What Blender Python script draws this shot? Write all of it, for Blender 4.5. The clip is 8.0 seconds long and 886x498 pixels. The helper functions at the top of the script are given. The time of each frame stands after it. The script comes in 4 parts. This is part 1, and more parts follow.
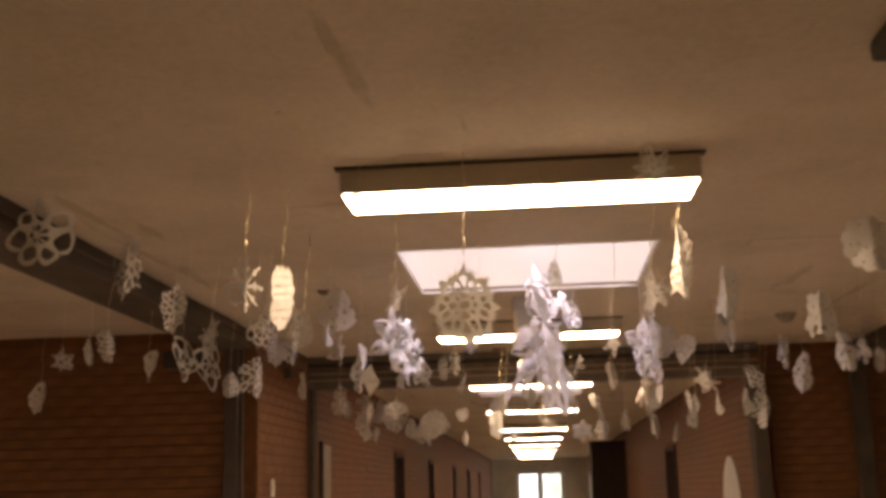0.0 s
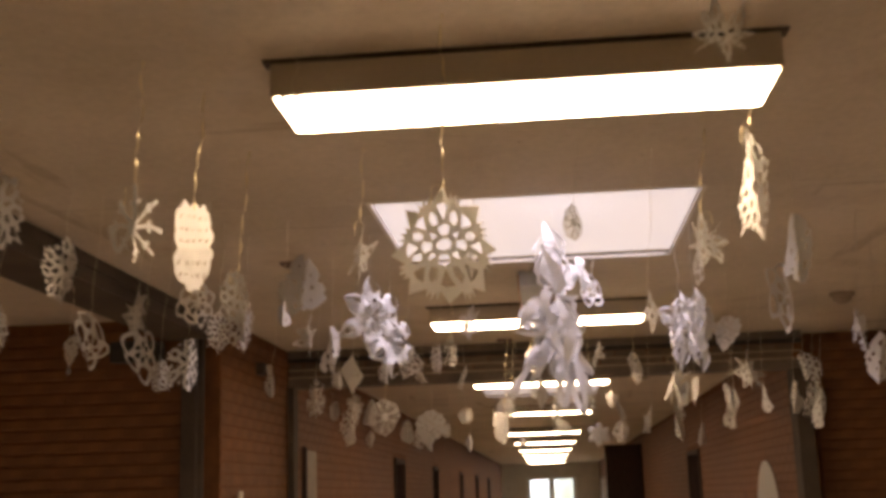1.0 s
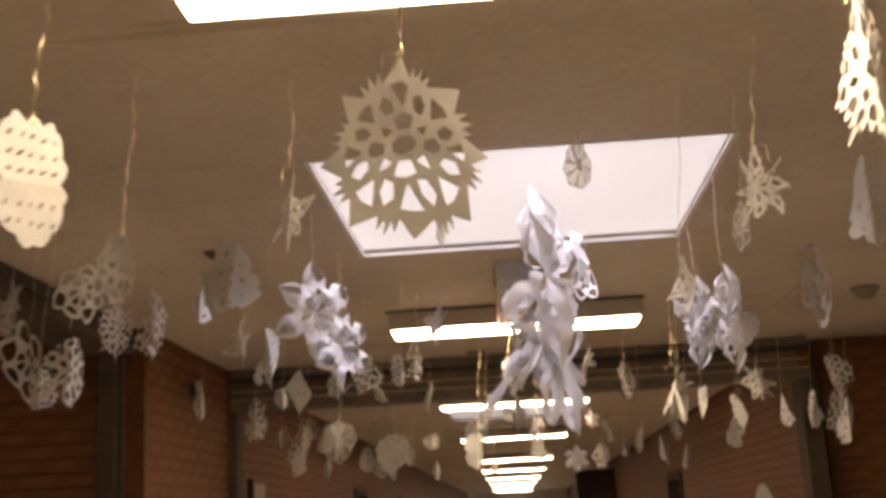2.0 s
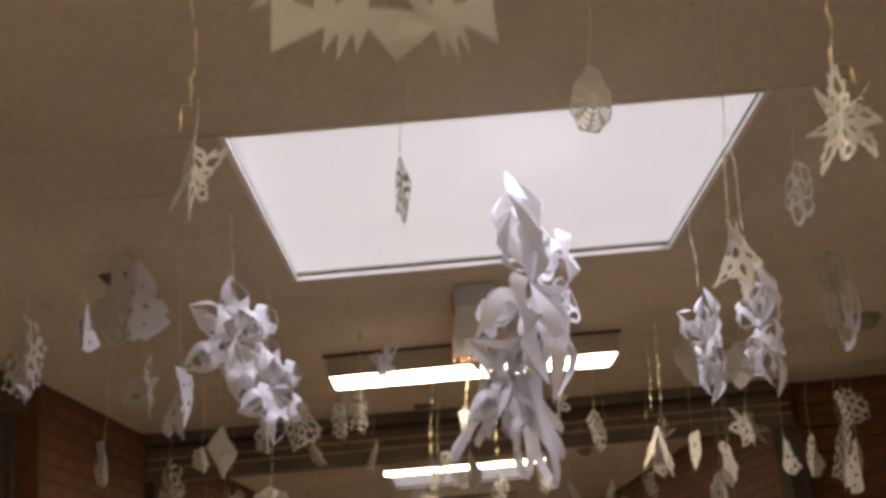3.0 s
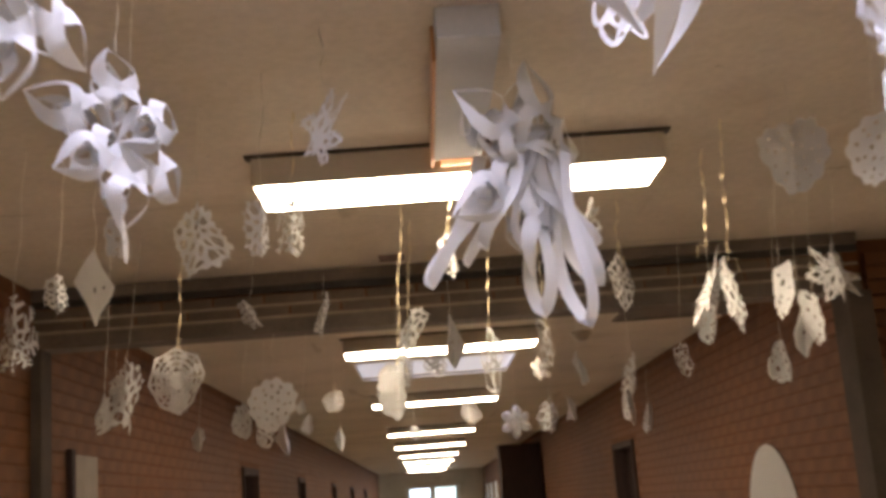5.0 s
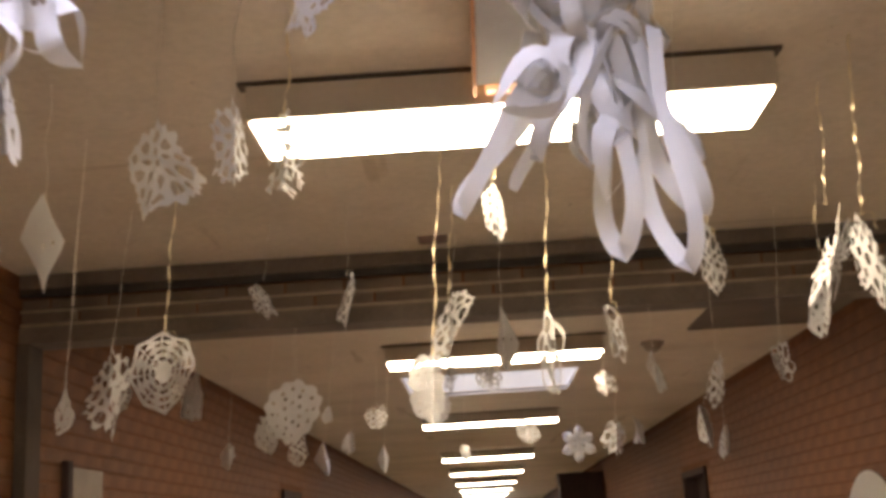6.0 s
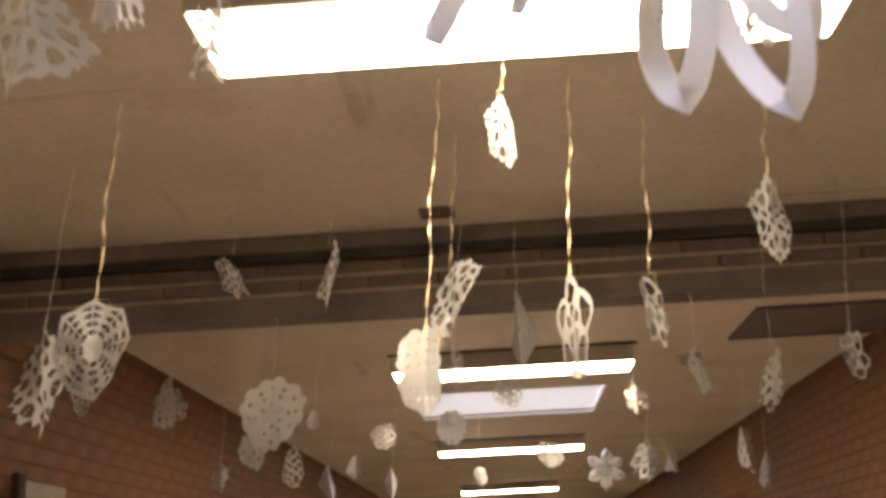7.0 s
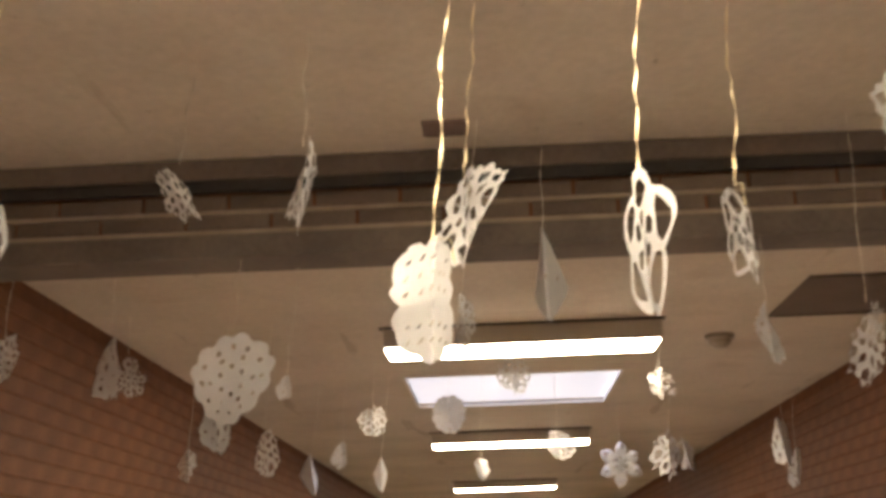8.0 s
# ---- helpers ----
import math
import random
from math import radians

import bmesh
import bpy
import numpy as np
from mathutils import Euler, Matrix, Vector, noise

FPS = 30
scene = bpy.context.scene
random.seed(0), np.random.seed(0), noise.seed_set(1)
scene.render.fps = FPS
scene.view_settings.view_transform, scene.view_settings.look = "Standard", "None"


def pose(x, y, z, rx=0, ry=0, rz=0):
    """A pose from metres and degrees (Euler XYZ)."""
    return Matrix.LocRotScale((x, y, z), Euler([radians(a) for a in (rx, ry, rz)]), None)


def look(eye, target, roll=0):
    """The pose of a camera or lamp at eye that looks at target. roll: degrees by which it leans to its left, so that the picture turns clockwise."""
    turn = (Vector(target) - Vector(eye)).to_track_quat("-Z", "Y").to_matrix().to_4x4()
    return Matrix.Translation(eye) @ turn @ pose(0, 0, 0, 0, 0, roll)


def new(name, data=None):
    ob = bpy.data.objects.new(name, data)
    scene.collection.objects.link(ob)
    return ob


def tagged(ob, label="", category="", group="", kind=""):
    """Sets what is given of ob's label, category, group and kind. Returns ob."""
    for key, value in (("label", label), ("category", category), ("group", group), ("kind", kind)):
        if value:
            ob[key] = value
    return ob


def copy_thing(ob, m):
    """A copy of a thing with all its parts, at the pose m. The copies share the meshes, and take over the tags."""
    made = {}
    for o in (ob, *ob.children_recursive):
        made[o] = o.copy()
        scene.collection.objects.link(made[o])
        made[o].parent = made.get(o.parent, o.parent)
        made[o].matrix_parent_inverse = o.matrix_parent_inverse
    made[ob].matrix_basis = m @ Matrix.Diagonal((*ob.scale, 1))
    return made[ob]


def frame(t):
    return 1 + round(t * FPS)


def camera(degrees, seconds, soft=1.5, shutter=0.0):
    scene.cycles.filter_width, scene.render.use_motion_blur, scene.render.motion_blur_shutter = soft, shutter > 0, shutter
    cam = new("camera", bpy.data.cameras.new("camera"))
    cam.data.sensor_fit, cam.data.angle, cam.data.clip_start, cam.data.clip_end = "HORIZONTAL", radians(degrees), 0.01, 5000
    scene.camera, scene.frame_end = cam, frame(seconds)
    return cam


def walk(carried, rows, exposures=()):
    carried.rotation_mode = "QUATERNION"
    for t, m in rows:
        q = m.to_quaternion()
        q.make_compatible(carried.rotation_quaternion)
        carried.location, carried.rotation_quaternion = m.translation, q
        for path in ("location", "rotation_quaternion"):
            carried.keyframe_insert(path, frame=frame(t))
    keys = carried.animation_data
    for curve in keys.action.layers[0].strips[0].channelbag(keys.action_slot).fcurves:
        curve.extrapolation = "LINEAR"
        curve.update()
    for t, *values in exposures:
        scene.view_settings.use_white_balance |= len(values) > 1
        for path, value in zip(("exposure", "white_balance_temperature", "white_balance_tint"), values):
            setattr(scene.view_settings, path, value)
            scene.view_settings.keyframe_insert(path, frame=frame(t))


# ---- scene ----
from mathutils import geometry

cam = camera(42.2, 8.0, soft=3.8, shutter=0.5)
PATH = [
    (0, (0.033, 0.636, 1.619), (-0.12, 2.587, 2.029), -1.5),
    (0.5, (0.058, 1.241, 1.65), (-0.127, 3.188, 2.068), -1.3),
    (1, (0.023, 1.812, 1.661), (-0.146, 3.76, 2.08), -1.8),
    (1.5, (-0.011, 2.296, 1.67), (-0.15, 4.246, 2.093), -2.2),
    (2, (-0.064, 2.758, 1.691), (-0.163, 4.701, 2.156), -3.1),
    (2.2, (-0.064, 2.944, 1.691), (-0.149, 4.879, 2.19), -3.2),
    (3.3, (-0.19, 3.693, 1.709), (-0.128, 5.606, 2.289), -5.1),
    (3.5, (-0.163, 3.817, 1.681), (-0.104, 5.736, 2.239), -4.2),
    (4, (-0.196, 4.183, 1.665), (-0.115, 6.137, 2.08), -4.6),
    (4.2, (-0.24, 4.35, 1.659), (-0.132, 6.308, 2.055), -5.4),
    (5.3, (-0.154, 5.276, 1.692), (-0.131, 7.225, 2.136), -4.1),
    (5.5, (-0.148, 5.429, 1.671), (-0.148, 7.377, 2.127), -4.0),
    (6, (-0.13, 5.798, 1.668), (-0.176, 7.738, 2.15), -3.4),
    (6.5, (-0.126, 6.101, 1.654), (-0.177, 8.033, 2.166), -3.4),
    (7, (-0.095, 6.445, 1.626), (-0.181, 8.367, 2.173), -2.8),
    (7.5, (-0.125, 6.797, 1.631), (-0.215, 8.717, 2.185), -1.9),
    (8, (-0.168, 7.205, 1.654), (-0.244, 9.128, 2.199), -1.8),
]
walk(cam, [(t, look(eye, target, roll)) for t, eye, target, roll in PATH], [(0, 0.06, 7400, 24), (1.0, -0.06, 7100, 20), (2.0, 0.01, 6650, 15), (3.3, -0.34, 6100, 12), (4.0, -0.32, 6100, 13), (4.2, -0.18, 6150, 13), (5.3, 0.40, 5900, 12), (5.5, 0.35, 5900, 12), (6.0, 0.50, 6000, 12), (6.5, 0.58, 6100, 12), (7.5, 0.74, 5850, 10), (8, 0.93, 5800, 10)])

# ---- world and light ----
world = bpy.data.worlds.new("world")
scene.world = world
world.use_nodes = True
wn = world.node_tree
sky = wn.nodes.new("ShaderNodeTexSky")
sky.sky_type, sky.sun_disc = "NISHITA", False
sky.sun_elevation, sky.sun_rotation = radians(40), radians(200)
wn.links.new(sky.outputs[0], wn.nodes["Background"].inputs[0])
wn.nodes["Background"].inputs[1].default_value = 0.1

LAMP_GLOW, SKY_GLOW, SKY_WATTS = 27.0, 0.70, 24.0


def daylight(y0, y1, z, share):
    """The sky's light that falls through a skylight."""
    lamp = bpy.data.lights.new("skylight_daylight", "AREA")
    lamp.shape, lamp.size, lamp.size_y, lamp.spread = "RECTANGLE", 1.18, y1 - y0 - 0.06, radians(140)
    lamp.energy, lamp.color = SKY_WATTS * share, (0.84, 0.80, 1.0)
    new("skylight_daylight", lamp).matrix_world = look((0, (y0 + y1) / 2, z), (0, (y0 + y1) / 2, 0))


# ---- materials ----
def material(name, rough=0.7, metal=0.0):
    m = bpy.data.materials.new(name)
    m.use_nodes = True
    b = m.node_tree.nodes["Principled BSDF"]
    b.inputs["Roughness"].default_value, b.inputs["Metallic"].default_value = rough, metal
    return m, m.node_tree, b


def mixed(name, low, high, scale=6.0, fine=60.0, rough=0.7, metal=0.0, bump=0.2, depth=0.004, per_object=0.0, stretch=(1, 1, 1)):
    """Two colours mixed by coarse and fine noise, with fine relief."""
    m, tree, b = material(name, rough, metal)
    n, l = tree.nodes, tree.links
    co = n.new("ShaderNodeTexCoord")
    mp = n.new("ShaderNodeMapping")
    mp.inputs["Scale"].default_value = stretch
    l.new(co.outputs["Object"], mp.inputs[0])
    a = n.new("ShaderNodeTexNoise")
    a.inputs["Scale"].default_value, a.inputs["Detail"].default_value = scale, 5
    f = n.new("ShaderNodeTexNoise")
    f.inputs["Scale"].default_value, f.inputs["Detail"].default_value = fine, 3
    l.new(mp.outputs[0], a.inputs[0])
    l.new(mp.outputs[0], f.inputs[0])
    s = n.new("ShaderNodeMath")
    s.operation = "MULTIPLY_ADD"
    l.new(f.outputs[0], s.inputs[0])
    s.inputs[1].default_value = 0.4
    l.new(a.outputs[0], s.inputs[2])
    top = s.outputs[0]
    if per_object:
        oi = n.new("ShaderNodeObjectInfo")
        p = n.new("ShaderNodeMath")
        p.operation = "MULTIPLY_ADD"
        l.new(oi.outputs["Random"], p.inputs[0])
        p.inputs[1].default_value = per_object
        l.new(top, p.inputs[2])
        top = p.outputs[0]
    r = n.new("ShaderNodeValToRGB")
    e = 0.5 * per_object
    r.color_ramp.elements[0].position, r.color_ramp.elements[0].color = 0.5 + e * 0.4, (*low, 1)
    r.color_ramp.elements[1].position, r.color_ramp.elements[1].color = 0.9 + e, (*high, 1)
    l.new(top, r.inputs[0])
    l.new(r.outputs[0], b.inputs["Base Color"])
    if bump:
        bu = n.new("ShaderNodeBump")
        bu.inputs["Strength"].default_value, bu.inputs["Distance"].default_value = bump, depth
        l.new(s.outputs[0], bu.inputs["Height"])
        l.new(bu.outputs[0], b.inputs["Normal"])
    return m


def glowing(name, colour, strength):
    m, tree, b = material(name, 0.4)
    b.inputs["Base Color"].default_value = (0.8, 0.8, 0.78, 1)
    b.inputs["Emission Color"].default_value = (*colour, 1)
    b.inputs["Emission Strength"].default_value = strength
    return m




def stained_plaster():
    """Painted plaster with roller texture, cloudy stains and thin scuffs."""
    m = mixed("painted_plaster", (0.47, 0.40, 0.29), (0.64, 0.55, 0.42), 1.1, 38, 0.75, bump=0.4, depth=0.01)
    n, l = m.node_tree.nodes, m.node_tree.links
    b = n["Principled BSDF"]
    co = n.new("ShaderNodeTexCoord")
    top = b.inputs["Base Color"].links[0].from_socket
    for scale, stretch, lo, hi, dark in ((2.2, (1, 1, 1), 0.56, 0.72, 0.82), (5, (1, 0.12, 1), 0.66, 0.70, 0.78), (6, (0.1, 1.3, 1), 0.68, 0.71, 0.80), (30, (1, 1, 1), 0.72, 0.76, 0.62)):
        mp, a, r, x = n.new("ShaderNodeMapping"), n.new("ShaderNodeTexNoise"), n.new("ShaderNodeValToRGB"), n.new("ShaderNodeMix")
        mp.inputs["Scale"].default_value = stretch
        a.inputs["Scale"].default_value, a.inputs["Detail"].default_value = scale, 4
        l.new(co.outputs["Object"], mp.inputs[0])
        l.new(mp.outputs[0], a.inputs[0])
        r.color_ramp.elements[0].position, r.color_ramp.elements[0].color = lo, (1, 1, 1, 1)
        r.color_ramp.elements[1].position, r.color_ramp.elements[1].color = hi, (dark, dark * 0.97, dark * 0.92, 1)
        l.new(a.outputs[0], r.inputs[0])
        x.data_type, x.blend_type = "RGBA", "MULTIPLY"
        x.inputs[0].default_value = 1.0
        l.new(top, x.inputs[6])
        l.new(r.outputs[0], x.inputs[7])
        top = x.outputs[2]
    l.new(top, b.inputs["Base Color"])
    return m


PLASTER = stained_plaster()
BRICK = mixed("brick", (0.120, 0.044, 0.0115), (0.195, 0.077, 0.022), 9, 90, 0.68, bump=0.3, per_object=0.08)
MORTAR = mixed("mortar", (0.115, 0.043, 0.012), (0.185, 0.074, 0.023), 12, 120, 0.9)
PALE_MORTAR = mixed("pale_mortar", (0.27, 0.215, 0.15), (0.36, 0.29, 0.21), 12, 120, 0.9)
BEIGE_ENAMEL = mixed("beige_enamel", (0.44, 0.38, 0.29), (0.52, 0.455, 0.355), 3, 60, 0.5, bump=0.05)
BEAM_BRICK = mixed("header_brick", (0.10, 0.072, 0.048), (0.17, 0.125, 0.085), 7, 90, 0.7, bump=0.3, per_object=0.15)
BROWN_STEEL = mixed("brown_steel", (0.055, 0.040, 0.027), (0.095, 0.070, 0.048), 4, 70, 0.65)
CONCRETE = mixed("grey_header", (0.10, 0.077, 0.056), (0.175, 0.136, 0.099), 4, 70, 0.7)
DARK_WOOD = mixed("dark_wood", (0.022, 0.010, 0.007), (0.05, 0.024, 0.017), 5, 60, 0.75, stretch=(6, 6, 1))
STEEL = mixed("painted_steel", (0.055, 0.040, 0.028), (0.09, 0.068, 0.048), 5, 80, 0.85)
WHITE_STEEL = mixed("white_enamel", (0.62, 0.58, 0.5), (0.72, 0.68, 0.6), 3, 60, 0.4, bump=0.05)
FLOOR = mixed("floor_tile", (0.54, 0.46, 0.36), (0.66, 0.58, 0.47), 3, 40, 0.35, bump=0.05)
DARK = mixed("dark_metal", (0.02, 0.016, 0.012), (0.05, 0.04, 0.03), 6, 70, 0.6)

BEIGE_PLASTIC = mixed("beige_plastic", (0.24, 0.19, 0.14), (0.32, 0.26, 0.19), 8, 90, 0.5)
BROWN_PAINT = mixed("brown_paint", (0.14, 0.09, 0.07), (0.2, 0.13, 0.1), 8, 90, 0.6)


def paper(name):
    """White paper that lets some light through."""
    m, tree, b = material(name, 0.65)
    n, l = tree.nodes, tree.links
    co, a = n.new("ShaderNodeTexCoord"), n.new("ShaderNodeTexNoise")
    a.inputs["Scale"].default_value = 25
    l.new(co.outputs["Object"], a.inputs[0])
    r = n.new("ShaderNodeValToRGB")
    r.color_ramp.elements[0].color, r.color_ramp.elements[1].color = (0.66, 0.645, 0.62, 1), (0.77, 0.755, 0.73, 1)
    l.new(a.outputs[0], r.inputs[0])
    l.new(r.outputs[0], b.inputs["Base Color"])
    t, x = n.new("ShaderNodeBsdfTranslucent"), n.new("ShaderNodeMixShader")
    t.inputs[0].default_value = (0.8, 0.78, 0.74, 1)
    x.inputs[0].default_value = 0.33
    l.new(b.outputs[0], x.inputs[1])
    l.new(t.outputs[0], x.inputs[2])
    l.new(x.outputs[0], n["Material Output"].inputs[0])
    return m


def brick_rest(source):
    """The same brick for joined brickwork: it varies from brick to brick by island."""
    m = source.copy()
    m.name = "brickwork"
    n, l = m.node_tree.nodes, m.node_tree.links
    g = n.new("ShaderNodeNewGeometry")
    for k in list(l):
        if k.from_node.bl_idname == "ShaderNodeObjectInfo":
            l.new(g.outputs["Random Per Island"], k.to_socket)
    return m


PAPER = paper("white_paper")
THREAD = mixed("thread", (0.55, 0.5, 0.4), (0.7, 0.64, 0.5), 40, 200, 0.6, bump=0)
GOLD = mixed("gold_ribbon", (0.74, 0.62, 0.36), (0.86, 0.75, 0.48), 40, 200, 0.35, 0.35, bump=0)
BRICK_REST = brick_rest(BRICK)
ORANGE = glowing("orange_lens", (1.0, 0.4, 0.1), 0.9)
COPPER = mixed("copper_sheet", (0.45, 0.2, 0.07), (0.6, 0.3, 0.12), 8, 90, 0.35, 0.6)
GREY_SHEET = mixed("grey_sheet", (0.42, 0.42, 0.42), (0.5, 0.5, 0.5), 8, 90, 0.5)
DARK_HATCH = mixed("hatch_paint", (0.10, 0.075, 0.05), (0.14, 0.105, 0.07), 4, 60, 0.6)
LAMP_LENS = glowing("lamp_lens", (1.0, 0.80, 0.54), LAMP_GLOW)


# ---- helpers of the scene ----
def solid(boxes):
    """A bmesh of boxes (x0, x1, y0, y1, z0, z1)."""
    bm = bmesh.new()
    for x0, x1, y0, y1, z0, z1 in boxes:
        m = Matrix.LocRotScale(((x0 + x1) / 2, (y0 + y1) / 2, (z0 + z1) / 2), None, (x1 - x0, y1 - y0, z1 - z0))
        bmesh.ops.create_cube(bm, size=1, matrix=m)
    return bm


def part(name, bm, mat, parent=None, label="", bevel=0.0):
    if bevel:
        bmesh.ops.bevel(bm, geom=bm.edges[:], offset=bevel, segments=2, affect="EDGES", profile=0.6)
    me = bpy.data.meshes.new(name)
    bm.to_mesh(me)
    bm.free()
    me.materials.append(mat)
    ob = new(name, me)
    ob.parent = parent
    if label:
        tagged(ob, label)
    return ob


def structure(name, boxes, mat, label, category, bevel=0.0):
    return tagged(part(name, solid(boxes), mat, None, "", bevel), label, category, "", "structure")


def empty(name, m, label, category, group=""):
    ob = new(name)
    ob.matrix_world = m
    return tagged(ob, label, category, group)


# ---- large structure ----
CEIL, XL, XR, BEAM, END = 2.72, -1.85, 1.81, 10.02, 46.0
# The lamp at -3.3 is added out of view to light the lobby.
LAMPS = [-3.3, 4.42, 8.286, 12.195, 16.19, 21.22, 25.2, 29.4, 33.4, 37.4, 41.4]
SKYLIGHTS = [(5.87, 7.11), (13.58, 14.81)]
DOORS_RIGHT = [(16.1, 17.3)]
WINDOWS_RIGHT = [(38.4, 40.0), (41.0, 42.6), (43.4, 45.0)]
DOORS_LEFT = [(15.7, 16.65), (20.3, 21.05), (25.6, 26.4), (30.6, 31.5), (36.0, 37.0)]


def wall_along(x0, x1, y0, y1, doors):
    """A wall along the corridor with door openings through it."""
    boxes, y = [], y0
    for a, b in doors:
        boxes += [(x0, x1, y, a, 0, CEIL), (x0, x1, a, b, 2.12, CEIL)]
        y = b
    return boxes + [(x0, x1, y, y1, 0, CEIL)]


structure("floor", [(-7, 7, -4, END + 4, -0.1, 0)], FLOOR, "pale polished hallway floor", "floor")
slabs, y = [], -4.2
for y0, y1 in SKYLIGHTS:
    slabs += [(-7.2, 7.2, y, y0 - 0.005, CEIL, CEIL + 0.2), (-7.2, -0.62 + (0.01 if y0 < 10 else -0.05), y0, y1, CEIL, CEIL + 0.2), (0.62 + (0.01 if y0 < 10 else -0.05), 7.2, y0, y1, CEIL, CEIL + 0.2)]
    y = y1
slabs.append((-7.2, 7.2, y, END + 0.2, CEIL, CEIL + 0.2))
slabs.append((-7.2, 7.2, -4.2, END + 0.2, CEIL + 0.2, CEIL + 0.3))
structure("ceiling", slabs, PLASTER, "beige painted plaster ceiling with faint stains", "ceiling")
structure("wall_corridor_left", wall_along(XL - 0.3, XL - 0.005, 8.31, END, DOORS_LEFT), MORTAR, "brown brick corridor wall with raked joints", "wall")
structure("wall_corridor_right", wall_along(XR + 0.005, XR + 0.3, BEAM + 0.21, END, DOORS_RIGHT + WINDOWS_RIGHT), MORTAR, "brown brick corridor wall with raked joints", "wall")
structure("wall_lobby_left", [(-7, XL - 0.3, 8.31, 8.6, 0, CEIL)], MORTAR, "dark red-brown brick wall of the lobby", "wall")
structure("wall_lobby_right", [(XR + 0.3, 7, 10.21, 10.5, 0, CEIL)], MORTAR, "dark red-brown brick wall of the lobby", "wall")
structure("wall_end", [(XL - 0.3, -0.95, END, END + 0.2, 0, CEIL), (0.95, XR + 0.3, END, END + 0.2, 0, CEIL), (-0.95, 0.95, END, END + 0.2, 2.2, CEIL)], PLASTER, "tan end wall of the corridor", "wall")
structure("wall_back", [(-7, 7, -4.2, -4, 0, CEIL)], PLASTER, "plain wall behind the lobby", "wall")
structure("wall_side", [(-7.2, -7, -4, 8.6, 0, CEIL), (7, 7.2, -4, 10.5, 0, CEIL)], PLASTER, "plain lobby side walls", "wall")
structure("beam_cross", [(XL, XR, BEAM + 0.022, BEAM + 0.14, 2.5, CEIL - 0.002)], MORTAR, "brick and steel header across the corridor", "beam")
structure("trim_header", [(XL, XR, BEAM - 0.012, BEAM + 0.02, 2.664, CEIL - 0.002), (XL, XR, BEAM, BEAM + 0.15, 2.452, 2.5165), (XL, XR, BEAM - 0.008, BEAM - 0.001, 2.452, 2.462)], CONCRETE, "grey painted steel trim of the header", "trim", 0.002)
structure("trim_mortar", [(XL, XR, BEAM + 0.008, BEAM + 0.03, 2.518, 2.5315), (XL, XR, BEAM + 0.008, BEAM + 0.03, 2.5735, 2.5845)], PALE_MORTAR, "pale mortar beds between the brick courses", "trim", 0.002)
# Dark strip in place of the shade below the projecting steel trim.
structure("trim_channel", [(XL, XR, BEAM - 0.004, BEAM + 0.019, 2.632, 2.663)], DARK, "black strip painted as the shadow gap of the header", "trim")
structure("beam_left", [(-2.15, -1.9, -4, 8.28, 2.62, CEIL - 0.002), (-2.17, -1.885, -4, 8.28, 2.585, 2.62), (-1.9, -1.882, -4, 8.28, 2.655, 2.668)], BROWN_STEEL, "dark brown steel header over the side opening", "beam", 0.003)
structure("beam_right", [(2.6, 2.85, -4, 10.18, 2.62, CEIL - 0.002), (2.585, 2.87, -4, 10.18, 2.585, 2.62), (2.582, 2.6, -4, 10.18, 2.655, 2.668)], BROWN_STEEL, "dark brown steel header over the side opening", "beam", 0.003)
structure("post_left", [(-2.06, -1.97, 8.22, 8.29, 0, 2.585), (-1.985, -1.94, 8.25, 8.29, 0, 2.585)], STEEL, "grey-brown steel door post at the brick corner", "post", 0.003)
structure("post_corridor_left", [(XL + 0.002, XL + 0.05, BEAM - 0.02, BEAM + 0.12, 0, 2.452)], STEEL, "grey-brown steel post beside the header", "post", 0.003)
structure("post_corridor_right", [(XR - 0.08, XR + 0.03, BEAM - 0.02, BEAM + 0.19, 0, 2.452)], STEEL, "grey-brown steel post beside the header", "post", 0.003)
structure("post_right", [(2.54, 2.66, 10.06, 10.17, 0, 2.585)], STEEL, "grey-brown steel door post at the brick wall", "post", 0.003)


def door_leaf(number, x, side, y0, y1):
    """A dark door set back in its opening, with its frame."""
    d = tagged(new("door_%d" % number), "dark brown wooden corridor door in a dark frame", "door", "corridor doors", "structure")
    d.location = (x, y0, 0)
    w = y1 - y0
    s = side
    lo, hi = sorted((s * 0.12, s * 0.165))
    leaf = part("leaf", solid([(lo, hi, 0.05, w - 0.05, 0.01, 2.06)]), DARK_WOOD, d, "", 0.003)
    lo, hi = sorted((-s * 0.02, s * 0.2))
    part("door_frame", solid([(lo, hi, 0.002, 0.05, 0, 2.118), (lo, hi, w - 0.05, w - 0.002, 0, 2.118), (lo, hi, 0.05, w - 0.05, 2.06, 2.118)]), DARK_WOOD, d, "", 0.003)
    lo, hi = sorted((s * 0.06, s * 0.12))
    part("door_handle", solid([(lo, hi, 0.1, 0.12, 1.0, 1.02), (lo, lo + 0.02, 0.1, 0.22, 1.0, 1.02)]), STEEL, leaf, "steel lever handle", 0.004)


for i, (a, b) in enumerate(DOORS_RIGHT + DOORS_LEFT):
    right = i < len(DOORS_RIGHT)
    door_leaf(i + 1, XR if right else XL, 1 if right else -1, a, b)
structure("wall_rooms", [(XR + 0.3, XR + 0.35, 10.5, 38.0, 0, CEIL), (XL - 0.35, XL - 0.3, 8.6, END, 0, CEIL)], PLASTER, "plain wall behind the corridor doors", "wall")

